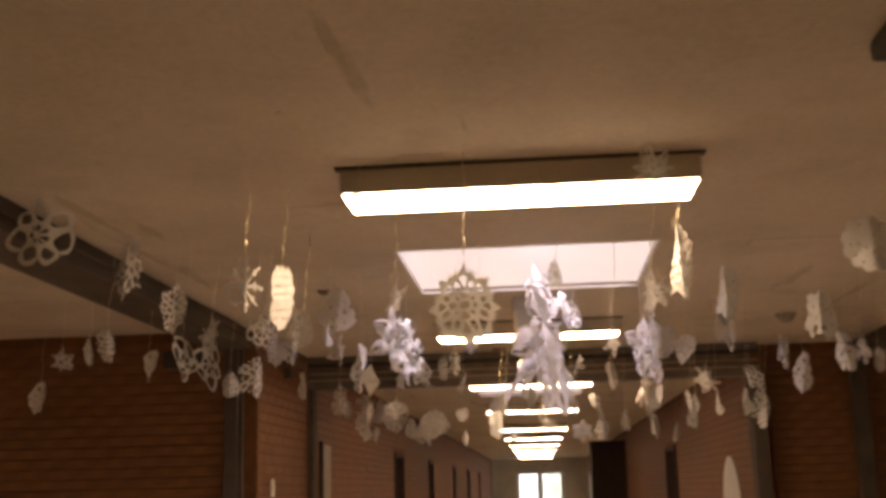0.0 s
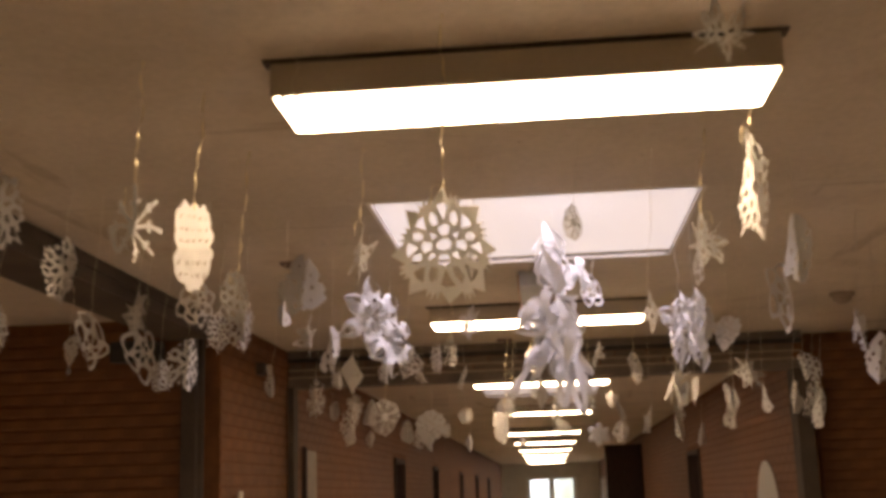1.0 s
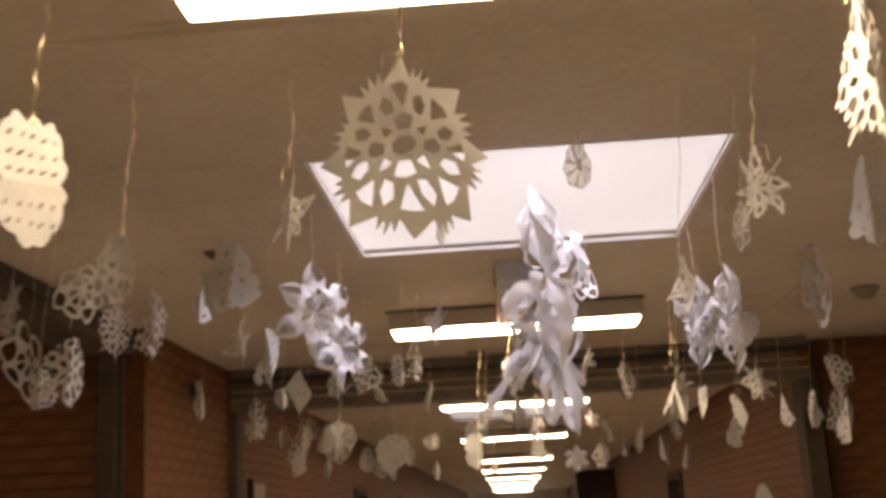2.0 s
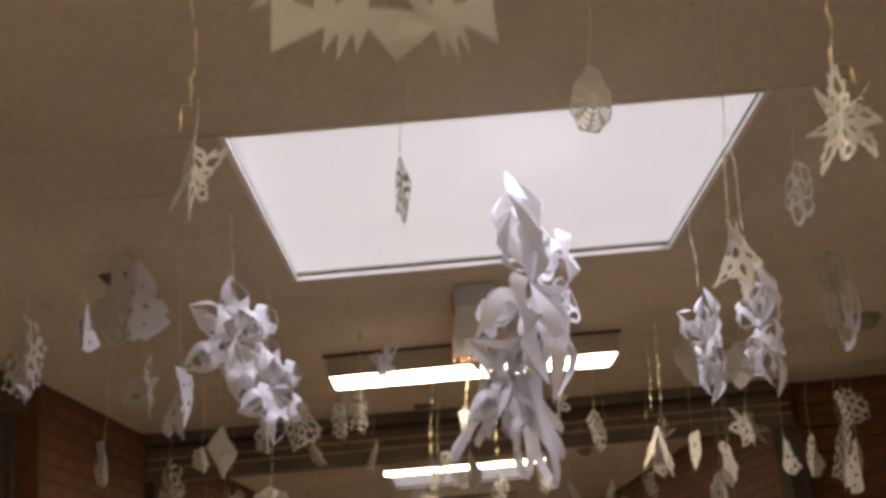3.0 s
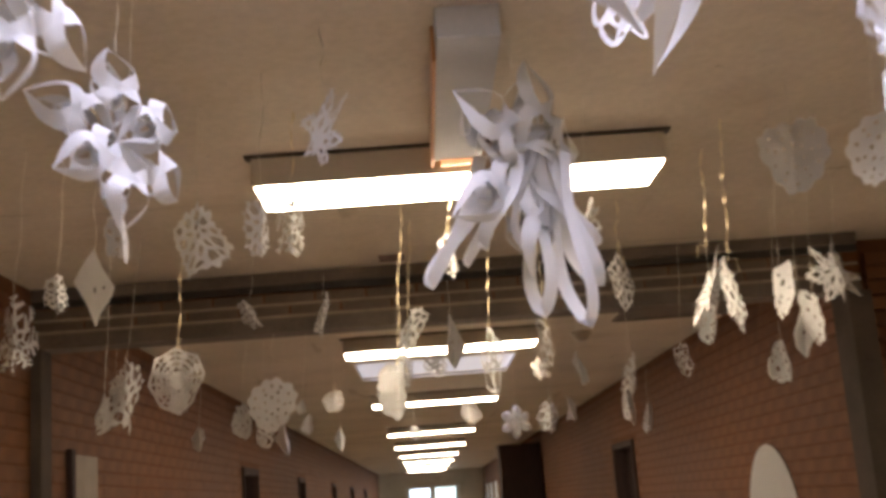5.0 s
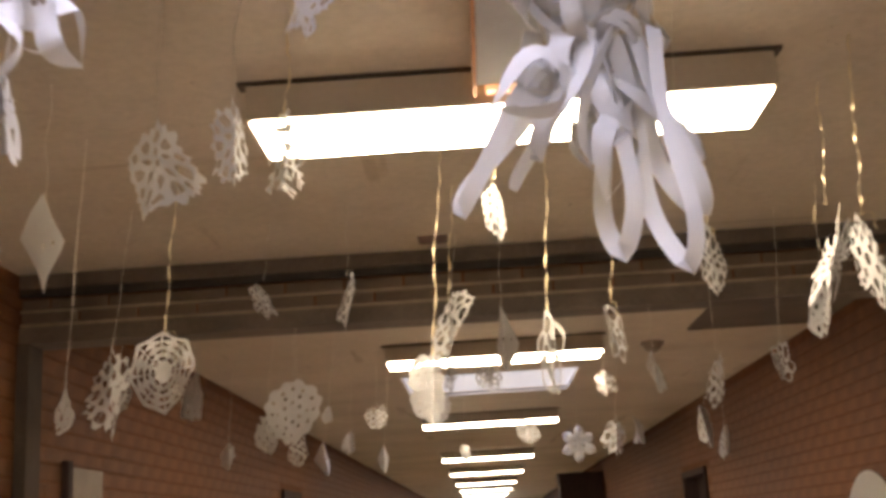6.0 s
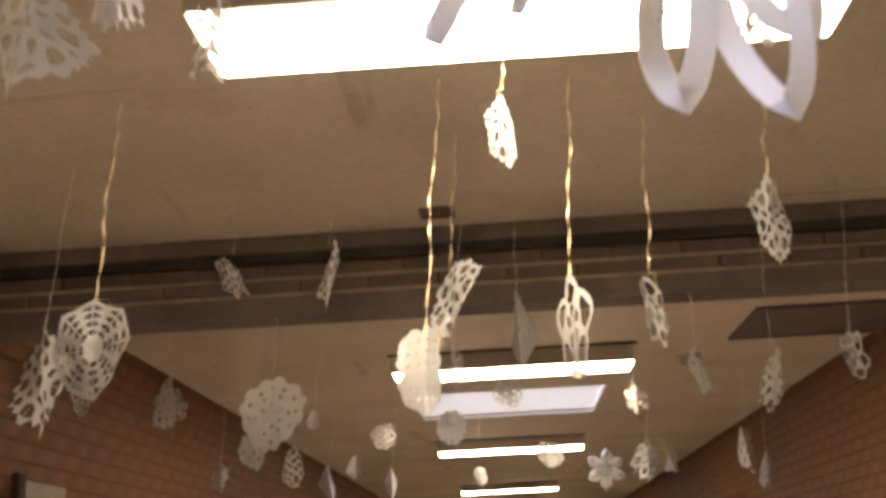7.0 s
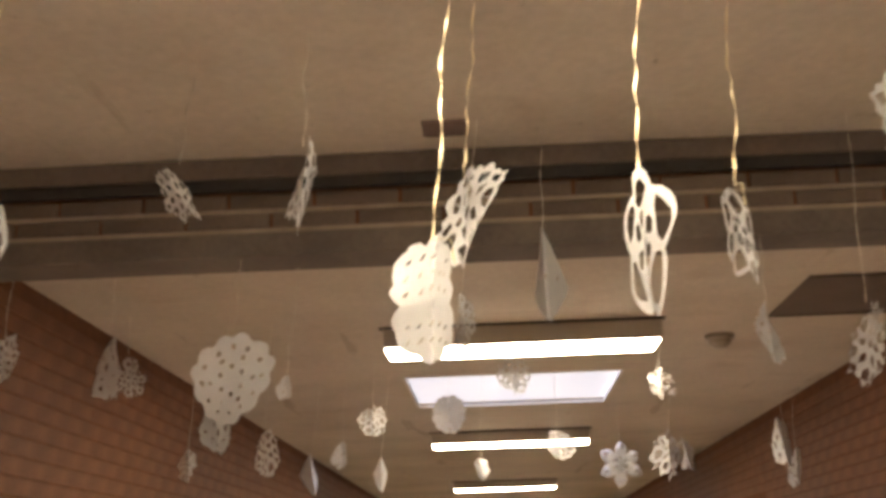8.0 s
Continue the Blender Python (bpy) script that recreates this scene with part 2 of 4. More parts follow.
cabinet = empty("tall_cabinet", pose(XR - 0.72, 25.0, 0), "tall dark brown wooden cabinet standing against the corridor wall", "cabinet")
part("body", solid([(0, 0.71, 0.02, 0.6, 0, 2.5), (-0.015, 0.712, 0.005, 0.61, 2.5, 2.53)]), DARK_WOOD, cabinet, "", 0.004)
for x0 in (0.01, 0.36):
    leaf = part("door", solid([(x0, x0 + 0.34, 0, 0.02, 0.08, 2.47)]), DARK_WOOD, cabinet, "", 0.003)
    part("handle", solid([(0.33 if x0 < 0.1 else 0.37, 0.34 if x0 < 0.1 else 0.38, -0.025, 0, 1.1, 1.22)]), STEEL, leaf, "slim steel handle", 0.003)

# glazed end door with daylight behind it
d = tagged(new("door_end"), "glazed double door with pale frame at the corridor end", "door", "", "structure")
d.location = (0, END, 0)
part("door_frame", solid([(-0.95, -0.80, 0.02, 0.12, 0, 2.2), (0.80, 0.95, 0.02, 0.12, 0, 2.2), (-0.8, 0.8, 0.02, 0.12, 2.12, 2.2), (-0.1, 0.1, 0.02, 0.12, 0, 2.12), (-0.8, -0.1, 0.02, 0.12, 0, 0.3), (0.1, 0.8, 0.02, 0.12, 0, 0.3)]), WHITE_STEEL, d, "", 0.004)
GLASS, tree, b = material("window_glass", 0.02)
b.inputs["Transmission Weight"].default_value = 1.0
b.inputs["Base Color"].default_value = (0.95, 0.97, 0.96, 1)
for x0, x1 in ((-0.8, -0.1), (0.1, 0.8)):
    p = part("pane", solid([(x0, x1, 0.06, 0.066, 0.3, 2.12)]), GLASS, d)
    p.visible_shadow = False
OUT = mixed("daylight_distance", (0.36, 0.42, 0.34), (0.85, 0.9, 1.0), 0.9, 6, 1.0, bump=0)
n, l = OUT.node_tree.nodes, OUT.node_tree.links
b = n["Principled BSDF"]
l.new(b.inputs["Base Color"].links[0].from_socket, b.inputs["Emission Color"])
b.inputs["Emission Strength"].default_value = 2.2
structure("backdrop", [(-6, 6, END + 3.9, END + 4, 0, 5)], OUT, "bright trees and sky outside the end door", "backdrop")

structure("backdrop_side", [(XR + 1.4, XR + 1.5, 36, END + 2, 0, 4)], OUT, "bright daylight outside the side windows", "backdrop")
for i, (a, e) in enumerate(WINDOWS_RIGHT):
    w = tagged(new("window_%d" % (i + 1)), "tall corridor window with pale frame", "window", "corridor windows", "structure")
    w.location = (XR, a, 0)
    f = e - a
    part("window_frame", solid([(0.02, 0.12, 0.002, 0.06, 0, 2.118), (0.02, 0.12, f - 0.06, f - 0.002, 0, 2.118), (0.02, 0.12, 0.06, f - 0.06, 2.05, 2.118), (0.02, 0.12, 0.06, f - 0.06, 0, 0.3)]), WHITE_STEEL, w, "", 0.003)
    p = part("pane", solid([(0.06, 0.066, 0.06, f - 0.06, 0.3, 2.05)]), GLASS, w)
    p.visible_shadow = False


# ---- fixtures ----
def ceiling_lamp():
    lamp = empty("ceiling_lamp", pose(0, 0, CEIL), "white enamelled fluorescent ceiling lamp, lit", "lamp", "ceiling lamps")
    housing = part("housing", solid([(-0.612, 0.612, 0, 0.278, -0.098, -0.012)]), BEIGE_ENAMEL, lamp, "", 0.005)
    # The plate's dark brown imitates the shadow line between housing and ceiling.
    part("mounting_plate", solid([(-0.635, 0.635, 0.002, 0.05, -0.008, -0.001), (-0.6, 0.6, 0.05, 0.26, -0.012, -0.001)]), BROWN_STEEL, lamp, "mounting plate, coloured dark as the shadow gap")
    part("diffuser", solid([(-0.605, 0.605, 0.010, 0.268, -0.106, -0.094)]), LAMP_LENS, lamp, "glowing prismatic diffuser", 0.003)
    part("end_cap", solid([(-0.615, -0.607, 0.004, 0.274, -0.101, -0.012)]), BEIGE_ENAMEL, housing, "", 0.002)
    part("end_cap", solid([(0.607, 0.615, 0.004, 0.274, -0.101, -0.012)]), BEIGE_ENAMEL, housing, "", 0.002)
    return lamp


first = ceiling_lamp()
first.location.y = LAMPS[0]
for y in LAMPS[1:]:
    copy_thing(first, pose(-0.004 * max(0, y - 5), y, CEIL))
# Two unseen lamps, added left and right to brighten the lobby walls.
for x in (-5.5, 5.5):
    copy_thing(first, pose(x, LAMPS[1], CEIL))
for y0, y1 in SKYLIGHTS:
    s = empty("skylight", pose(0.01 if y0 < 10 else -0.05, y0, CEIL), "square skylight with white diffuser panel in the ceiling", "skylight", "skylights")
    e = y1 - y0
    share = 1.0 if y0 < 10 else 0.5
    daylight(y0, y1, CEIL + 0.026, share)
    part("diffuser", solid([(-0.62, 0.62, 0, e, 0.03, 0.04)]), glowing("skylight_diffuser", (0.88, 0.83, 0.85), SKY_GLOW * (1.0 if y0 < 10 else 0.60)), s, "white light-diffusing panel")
    part("frame", solid([(-0.62, -0.604, 0, e, -0.003, 0.012), (0.604, 0.62, 0, e, -0.003, 0.012), (-0.604, 0.604, 0, 0.016, -0.003, 0.012), (-0.604, 0.604, e - 0.016, e, -0.003, 0.012)]), WHITE_STEEL, s, "", 0.002)
    part("gasket", solid([(-0.607, -0.6035, 0.017, e - 0.017, 0.013, 0.018), (0.6035, 0.607, 0.017, e - 0.017, 0.013, 0.018), (-0.6, 0.6, 0.013, 0.0165, 0.013, 0.018), (-0.6, 0.6, e - 0.0165, e - 0.013, 0.013, 0.018)]), DARK, s, "thin dark gasket")


def turned_profile(profile, n=24):
    """A turned body from (radius, height) pairs."""
    bm = bmesh.new()
    rings = [[bm.verts.new((r * math.cos(i * math.tau / n), r * math.sin(i * math.tau / n), z)) for i in range(n)] for r, z in profile]
    for a, b in zip(rings, rings[1:]):
        for i in range(n):
            bm.faces.new((a[i], a[(i + 1) % n], b[(i + 1) % n], b[i]))
    bm.faces.new(rings[0])
    bm.faces.new(rings[-1])
    bmesh.ops.recalc_face_normals(bm, faces=bm.faces[:])
    return bm


def detector(x, y, r):
    d = empty("smoke_detector", pose(x, y, CEIL), "brown conical smoke detector on the plaster ceiling", "smoke detector", "smoke detectors")
    part("base", turned_profile([(r, -0.001), (r, -0.018), (r * 0.9, -0.024)]), BEIGE_PLASTIC, d)
    part("head", turned_profile([(r * 0.8, -0.024), (r * 0.72, -0.045), (r * 0.45, -0.06), (r * 0.3, -0.064)]), BEIGE_PLASTIC, d)


detector(0.93, 12.68, 0.07)
detector(1.72, 8.45, 0.07)
v = empty("ceiling_vent", pose(-0.26, 9.85, CEIL), "small dark oblong vent in the ceiling", "vent")
part("frame", solid([(-0.055, 0.055, -0.045, 0.045, -0.012, -0.001)]), BROWN_PAINT, v, "", 0.003)
for i in range(4):
    part("slat", solid([(-0.048, 0.048, -0.036 + 0.02 * i, -0.026 + 0.02 * i, -0.016, -0.011)]), BROWN_PAINT, v)
v = empty("ceiling_vent", pose(-1.11, 6.88, CEIL), "small dark oblong vent in the ceiling", "vent")
part("frame", solid([(-0.05, 0.05, -0.045, 0.045, -0.012, -0.001)]), BROWN_PAINT, v, "", 0.003)
for i in range(4):
    part("slat", solid([(-0.043, 0.043, -0.036 + 0.02 * i, -0.026 + 0.02 * i, -0.016, -0.011)]), BROWN_PAINT, v)
h = empty("ceiling_hatch", pose(1.07, 11.55, CEIL), "dark brown access hatch flush with the ceiling", "hatch")
part("panel", solid([(0.02, 0.74, 0.02, 0.69, -0.008, -0.001)]), DARK_HATCH, h, "", 0.002)
part("frame", solid([(0, 0.02, 0, 0.71, -0.014, -0.001), (0.74, 0.755, 0, 0.71, -0.014, -0.001), (0.02, 0.74, 0, 0.02, -0.014, -0.001), (0.02, 0.74, 0.69, 0.71, -0.014, -0.001)]), DARK_HATCH, h, "", 0.002)
c = empty("ceiling_speaker", pose(1.01, 3.42, CEIL), "dark angular speaker box on the ceiling", "speaker")
part("body", solid([(-0.09, 0.09, -0.09, 0.09, -0.06, -0.001)]), STEEL, c, "", 0.02)
part("grille", solid([(-0.06, 0.06, -0.06, 0.06, -0.066, -0.058)]), DARK, c, "", 0.002)
g = empty("ceiling_sign_box", pose(-0.02, 7.33, CEIL), "grey box with copper sides and orange-lit end", "sign box")
part("body", solid([(-0.07, 0.07, 0, 0.90, -0.075, -0.001)]), GREY_SHEET, g, "", 0.004)
part("side_panel", solid([(-0.078, -0.071, 0.1, 0.94, -0.085, -0.002)]), COPPER, g, "copper-coloured side panel", 0.001)
part("end_lens", solid([(-0.05, 0.05, 0.90, 0.935, -0.085, -0.02)]), ORANGE, g, "glowing orange end panel", 0.004)
w = empty("wall_speaker", pose(-2.33, 8.30, 2.525), "dark oblong box high on the brick wall", "speaker")
part("body", solid([(-0.15, 0.15, -0.10, 0, -0.06, 0.06)]), DARK, w, "", 0.01)
w = empty("wall_speaker", pose(XL, 9.15, 2.50), "small dark box high on the brick wall", "speaker")
part("body", solid([(0, 0.05, -0.06, 0.06, -0.04, 0.04)]), DARK, w, "", 0.008)
w = empty("wall_switch", pose(XL, 8.73, 1.66), "white switch plate on the brick wall", "switch")
part("plate", solid([(0, 0.012, -0.04, 0.04, -0.06, 0.06)]), WHITE_STEEL, w, "", 0.003)
part("rocker", solid([(0.011, 0.018, -0.015, 0.015, -0.03, 0.03)]), WHITE_STEEL, w, "", 0.002)


def rounded_board(name, half, height, label):
    """A tall white paper cut-out with an arched top, flat against the wall, its foot at the origin."""
    ob = empty(name, Matrix(), label, "paper cut-out")
    bm = bmesh.new()
    outline = [(-half, 0)] + [(-half * math.cos(math.pi * i / 24) + 0.03 * math.sin(math.pi * i / 12), height - half + half * math.sin(math.pi * i / 24) ** 0.8) for i in range(25)] + [(half, 0)]
    bm.faces.new([bm.verts.new((0, y, z)) for y, z in outline])
    bm.normal_update()
    bmesh.ops.solidify(bm, geom=bm.faces[:], thickness=0.004)
    part("sheet", bm, PAPER, ob)
    return ob


b = rounded_board("paper_cutout", 0.5, 1.75, "large white arched paper cut-out on the brick wall")
b.location = (XR - 0.012, 11.78, 0.11)
n = empty("notice_board", pose(XL, 10.5, 0.35), "tall tan notice board with a dark edge on the brick wall", "notice board")
part("panel", solid([(0, 0.014, 0.06, 0.48, 0, 1.68)]), BEIGE_PLASTIC, n, "", 0.003)
part("edge_strip", solid([(0, 0.03, 0, 0.058, -0.02, 1.70)]), DARK_WOOD, n, "dark wooden edge strip", 0.003)


# ---- paper decorations ----
def ring(n, r, turn=0.0, oval=1.0):
    return [(r * math.cos(turn + i * math.tau / n) * oval, r * math.sin(turn + i * math.tau / n)) for i in range(n)]


def polar(points, n, mirror=False):
    """Repeats a polygon of (radius, angle) round the centre n times."""
    made = []
    for i in range(n):
        a0 = i * math.tau / n
        made.append([(r * math.sin(a + a0), r * math.cos(a + a0)) for r, a in points])
        if mirror:
            made.append([(r * math.sin(a0 - a), r * math.cos(a0 - a)) for r, a in points])
    return made


def cut_pattern(kind, rnd):
    """Outline and holes of a cut sheet of radius 1, hung by its top."""
    outline, holes = [], []
    if kind == "sun":
        n = 8
        s = math.pi / n
        for i in range(n):
            a = i * math.tau / n
            for r, d in ((0.74, -0.30), (1.0, -0.02), (0.76, 0.17), (0.90, 0.22), (0.77, 0.27), (0.92, 0.35), (0.76, 0.38), (0.88, 0.47)):
                outline.append((r * math.sin(a + d), r * math.cos(a + d)))
        holes += polar([(0.43, 0.0), (0.66, 0.17), (0.69, 0.02), (0.67, -0.18)], n)
        holes += polar([(0.41, s - 0.10), (0.39, s + 0.13), (0.52, s + 0.16), (0.63, s + 0.03), (0.55, s - 0.13)], n)
        holes += polar([(0.20, -0.32), (0.19, 0.28), (0.34, 0.30), (0.37, 0.0), (0.33, -0.33)], n // 2)
        holes += polar([(0.22, math.pi / 4 - 0.25), (0.22, math.pi / 4 + 0.25), (0.35, math.pi / 4 + 0.02)], n // 2)
        holes.append(ring(7, 0.12, 0.2))
    elif kind == "web":
        n = 8
        outline = [p for q in polar([(1.0, 0), (0.93, 0.2), (0.90, math.pi / n), (0.93, math.tau / n - 0.2)], n) for p in q]
        for k in range(4):
            r = 0.24 + 0.165 * k
            holes += polar([(r + 0.02, 0.035), (r + 0.155, 0.035), (r + 0.08, 0.35)], n, True)
    elif kind == "bars":
        n = 8
        for i in range(n):
            a = i * math.tau / n
            for r, d in ((0.16, -0.5), (0.55, -0.10), (0.62, -0.24), (0.72, -0.24), (0.68, -0.08), (1.0, -0.07), (1.0, 0.07), (0.68, 0.08), (0.72, 0.24), (0.62, 0.24), (0.55, 0.10)):
                b = a + d * (math.tau / n if r < 0.2 else 1)
                outline.append((r * math.sin(b), r * math.cos(b)))
    elif kind == "scallop":
        n = 12
        for i in range(n):
            for j in range(6):
                f = (j + 0.5) / 6
                a = (i + f) * math.tau / n
                r = 0.84 + 0.16 * math.sin(math.pi * f) ** 0.6
                outline.append((r * math.sin(a), r * math.cos(a)))
        h = rnd.uniform(0.04, 0.06)
        for r, m in ((0.30, 6), (0.52, 6), (0.72, 12)):
            for i in range(m):
                a = (i + (0.5 if r == 0.52 else 0)) * math.tau / m
                holes.append([(r * math.sin(a) + x, r * math.cos(a) + y) for x, y in ring(6, h * rnd.uniform(0.8, 1.2), rnd.random())])
    elif kind == "spiky":
        n = rnd.choice((6, 6, 8))
        s = math.pi / n
        v = rnd.uniform(0.40, 0.52)
        for i in range(n):
            a = i * math.tau / n
            for r, d in ((v, -s), (0.66, -0.62 * s), (0.60, -0.45 * s), (0.84, -0.38 * s), (0.76, -0.24 * s), (1.0, -0.10 * s), (0.94, 0), (1.0, 0.10 * s), (0.76, 0.24 * s), (0.84, 0.38 * s), (0.60, 0.45 * s), (0.66, 0.62 * s)):
                outline.append((r * math.sin(a + d), r * math.cos(a + d)))
        holes += polar([(0.50, 0), (0.62, 0.26 * s), (0.80, 0), (0.62, -0.26 * s)], n)
        holes += polar([(0.40, 0.62 * s), (0.50, 0.40 * s), (0.56, 0.60 * s)], n, True)
        holes += polar([(0.22, 0), (0.32, 0.42 * s), (0.45, 0), (0.32, -0.42 * s)], n)
        if rnd.random() < 0.5:
            holes.append(ring(6, 0.12))
    elif kind == "loop":
        n = rnd.choice((5, 6, 7))
        s = math.pi / n
        for i in range(n * 10):
            a = i * math.tau / (n * 10)
            r = 0.80 + 0.20 * abs(math.cos(n * a / 2)) ** 0.7
            outline.append((r * math.sin(a), r * math.cos(a)))
        g = rnd.uniform(0.50, 0.62)
        holes += polar([(0.50, 0), (0.56, g * s), (0.74, 0.80 * s), (0.86, 0.3 * s), (0.89, 0), (0.86, -0.3 * s), (0.74, -0.80 * s), (0.56, -g * s)], n)
        holes += polar([(0.12, 0), (0.26, 0.72 * s), (0.38, 0.6 * s), (0.42, 0), (0.38, -0.6 * s), (0.26, -0.72 * s)], n)
    elif kind == "folded":
        outline = [(-0.7, 1.0), (-0.2, 0.96), (0.3, 1.0), (0.8, 0.95), (0.95, 0.5), (0.9, 0.05), (1.0, -0.3), (0.7, -0.75), (0.15, -1.0), (-0.4, -0.9), (-0.95, -0.4), (-0.85, 0.0), (-0.95, 0.4)]
        rim = []
        for i, (x, y) in enumerate(outline):
            u, w = outline[(i + 1) % len(outline)]
            rim += [(x * 0.93, y * 0.95)] + [((x + (u - x) * f) * k, (y + (w - y) * f) * k) for f, k in ((0.25, 1.04), (0.5, rnd.uniform(1.05, 1.12)), (0.75, 1.04))]
        outline = rim
        for i in range(5):
            for j in range(6):
                x, y = -0.62 + 0.31 * i + rnd.uniform(-0.04, 0.04), -0.62 + 0.27 * j
                if abs(y) > 0.08 and abs(x) < 0.9 - 0.35 * max(0, -y):
                    w = rnd.uniform(0.07, 0.13)
                    holes.append([(x - w, y - 0.05), (x + 0.02, y + 0.045), (x + w, y + 0.06), (x, y - 0.035)])
    elif kind == "strand":
        n = rnd.choice((6, 7, 8))
        half = ((0.30, -0.5), (0.40, -0.16), (0.55, -0.47), (0.62, -0.42), (0.49, -0.10), (0.62, -0.09), (0.80, -0.40), (0.88, -0.35), (0.74, -0.07), (0.86, -0.06), (0.97, -0.22), (1.0, -0.15), (0.94, 0.0))
        for i in range(n):
            for r, d in half + tuple((r, -d) for r, d in half[-2:0:-1]):
                b = (i + d) * math.tau / n
                outline.append((r * math.sin(b), r * math.cos(b)))
        holes += polar([(0.12, 0), (0.24, 0.30), (0.34, 0.0), (0.24, -0.30)], n)
    elif kind == "ring":
        outline, holes = ring(24, 1.0), [ring(20, 0.78)]
    elif kind == "diamond":
        outline = [(0, 1.0), (0.38, 0.55), (0.95, 0.12), (0.9, -0.12), (0.5, -0.6), (0.12, -1.0), (-0.1, -0.95), (-0.6, -0.5), (-1.0, 0.05), (-0.45, 0.6)]
        holes.append(ring(3, 0.12, rnd.random() * 3))
        holes.append([(x * 0.5 + 0.45, y * 0.5 + 0.1) for x, y in ring(4, 0.12)])
    elif kind == "solid":
        m = 22
        for i in range(m):
            a = i * math.tau / m
            r = 0.80 + 0.20 * abs(math.cos(1.5 * a)) + rnd.uniform(-0.05, 0.05)
            outline.append((r * math.sin(a), r * math.cos(a)))
            if rnd.random() < 0.4:
                outline.append((0.82 * r * math.sin(a + 0.12), 0.82 * r * math.cos(a + 0.12)))
        for x, y in ((0.12, 0.42), (-0.35, 0.3), (0.45, 0.12), (-0.3, -0.25), (0.38, -0.32), (0.02, -0.55), (0.0, 0.0), (-0.1, 0.68), (0.42, 0.5), (-0.6, 0.02), (-0.34, -0.58)):
            h = rnd.uniform(0.05, 0.15)
            holes.append([(x + u, y + w) for u, w in ring(rnd.choice((3, 4)), h, rnd.random() * 3)])
    else:
        n = rnd.choice((6, 6, 8))
        s = math.pi / n
        e = [rnd.uniform(0.80, 0.95) for _ in range(3)]
        for i in range(n):
            a = i * math.tau / n
            for r, d in ((e[0], -0.9 * s), (e[0] - 0.12, -0.65 * s), (e[1], -0.45 * s), (e[1] - 0.06, -0.2 * s), (1.0, 0), (e[1] - 0.06, 0.2 * s), (e[1], 0.45 * s), (e[0] - 0.12, 0.65 * s), (e[0], 0.9 * s)):
                outline.append((r * math.sin(a + d), r * math.cos(a + d)))
        g = rnd.uniform(0.26, 0.36)
        holes += polar([(0.60, 0), (0.70, g * s), (0.86, 0), (0.70, -g * s)], n)
        holes += polar([(0.24, 0), (0.36, 0.5 * s), (0.54, 0), (0.36, -0.5 * s)], n)
        holes += polar([(0.46, 0.98 * s), (0.56, 0.62 * s), (0.72, 0.66 * s), (0.74, 0.98 * s)], n, True)
        holes.append(ring(6, 0.11))
    return outline, holes


def inside(x, y, poly):
    odd = False
    j = len(poly) - 1
    for i in range(len(poly)):
        (xi, yi), (xj, yj) = poly[i], poly[j]
        if (yi > y) != (yj > y) and x < (xj - xi) * (y - yi) / (yj - yi) + xi:
            odd = not odd
        j = i
    return odd


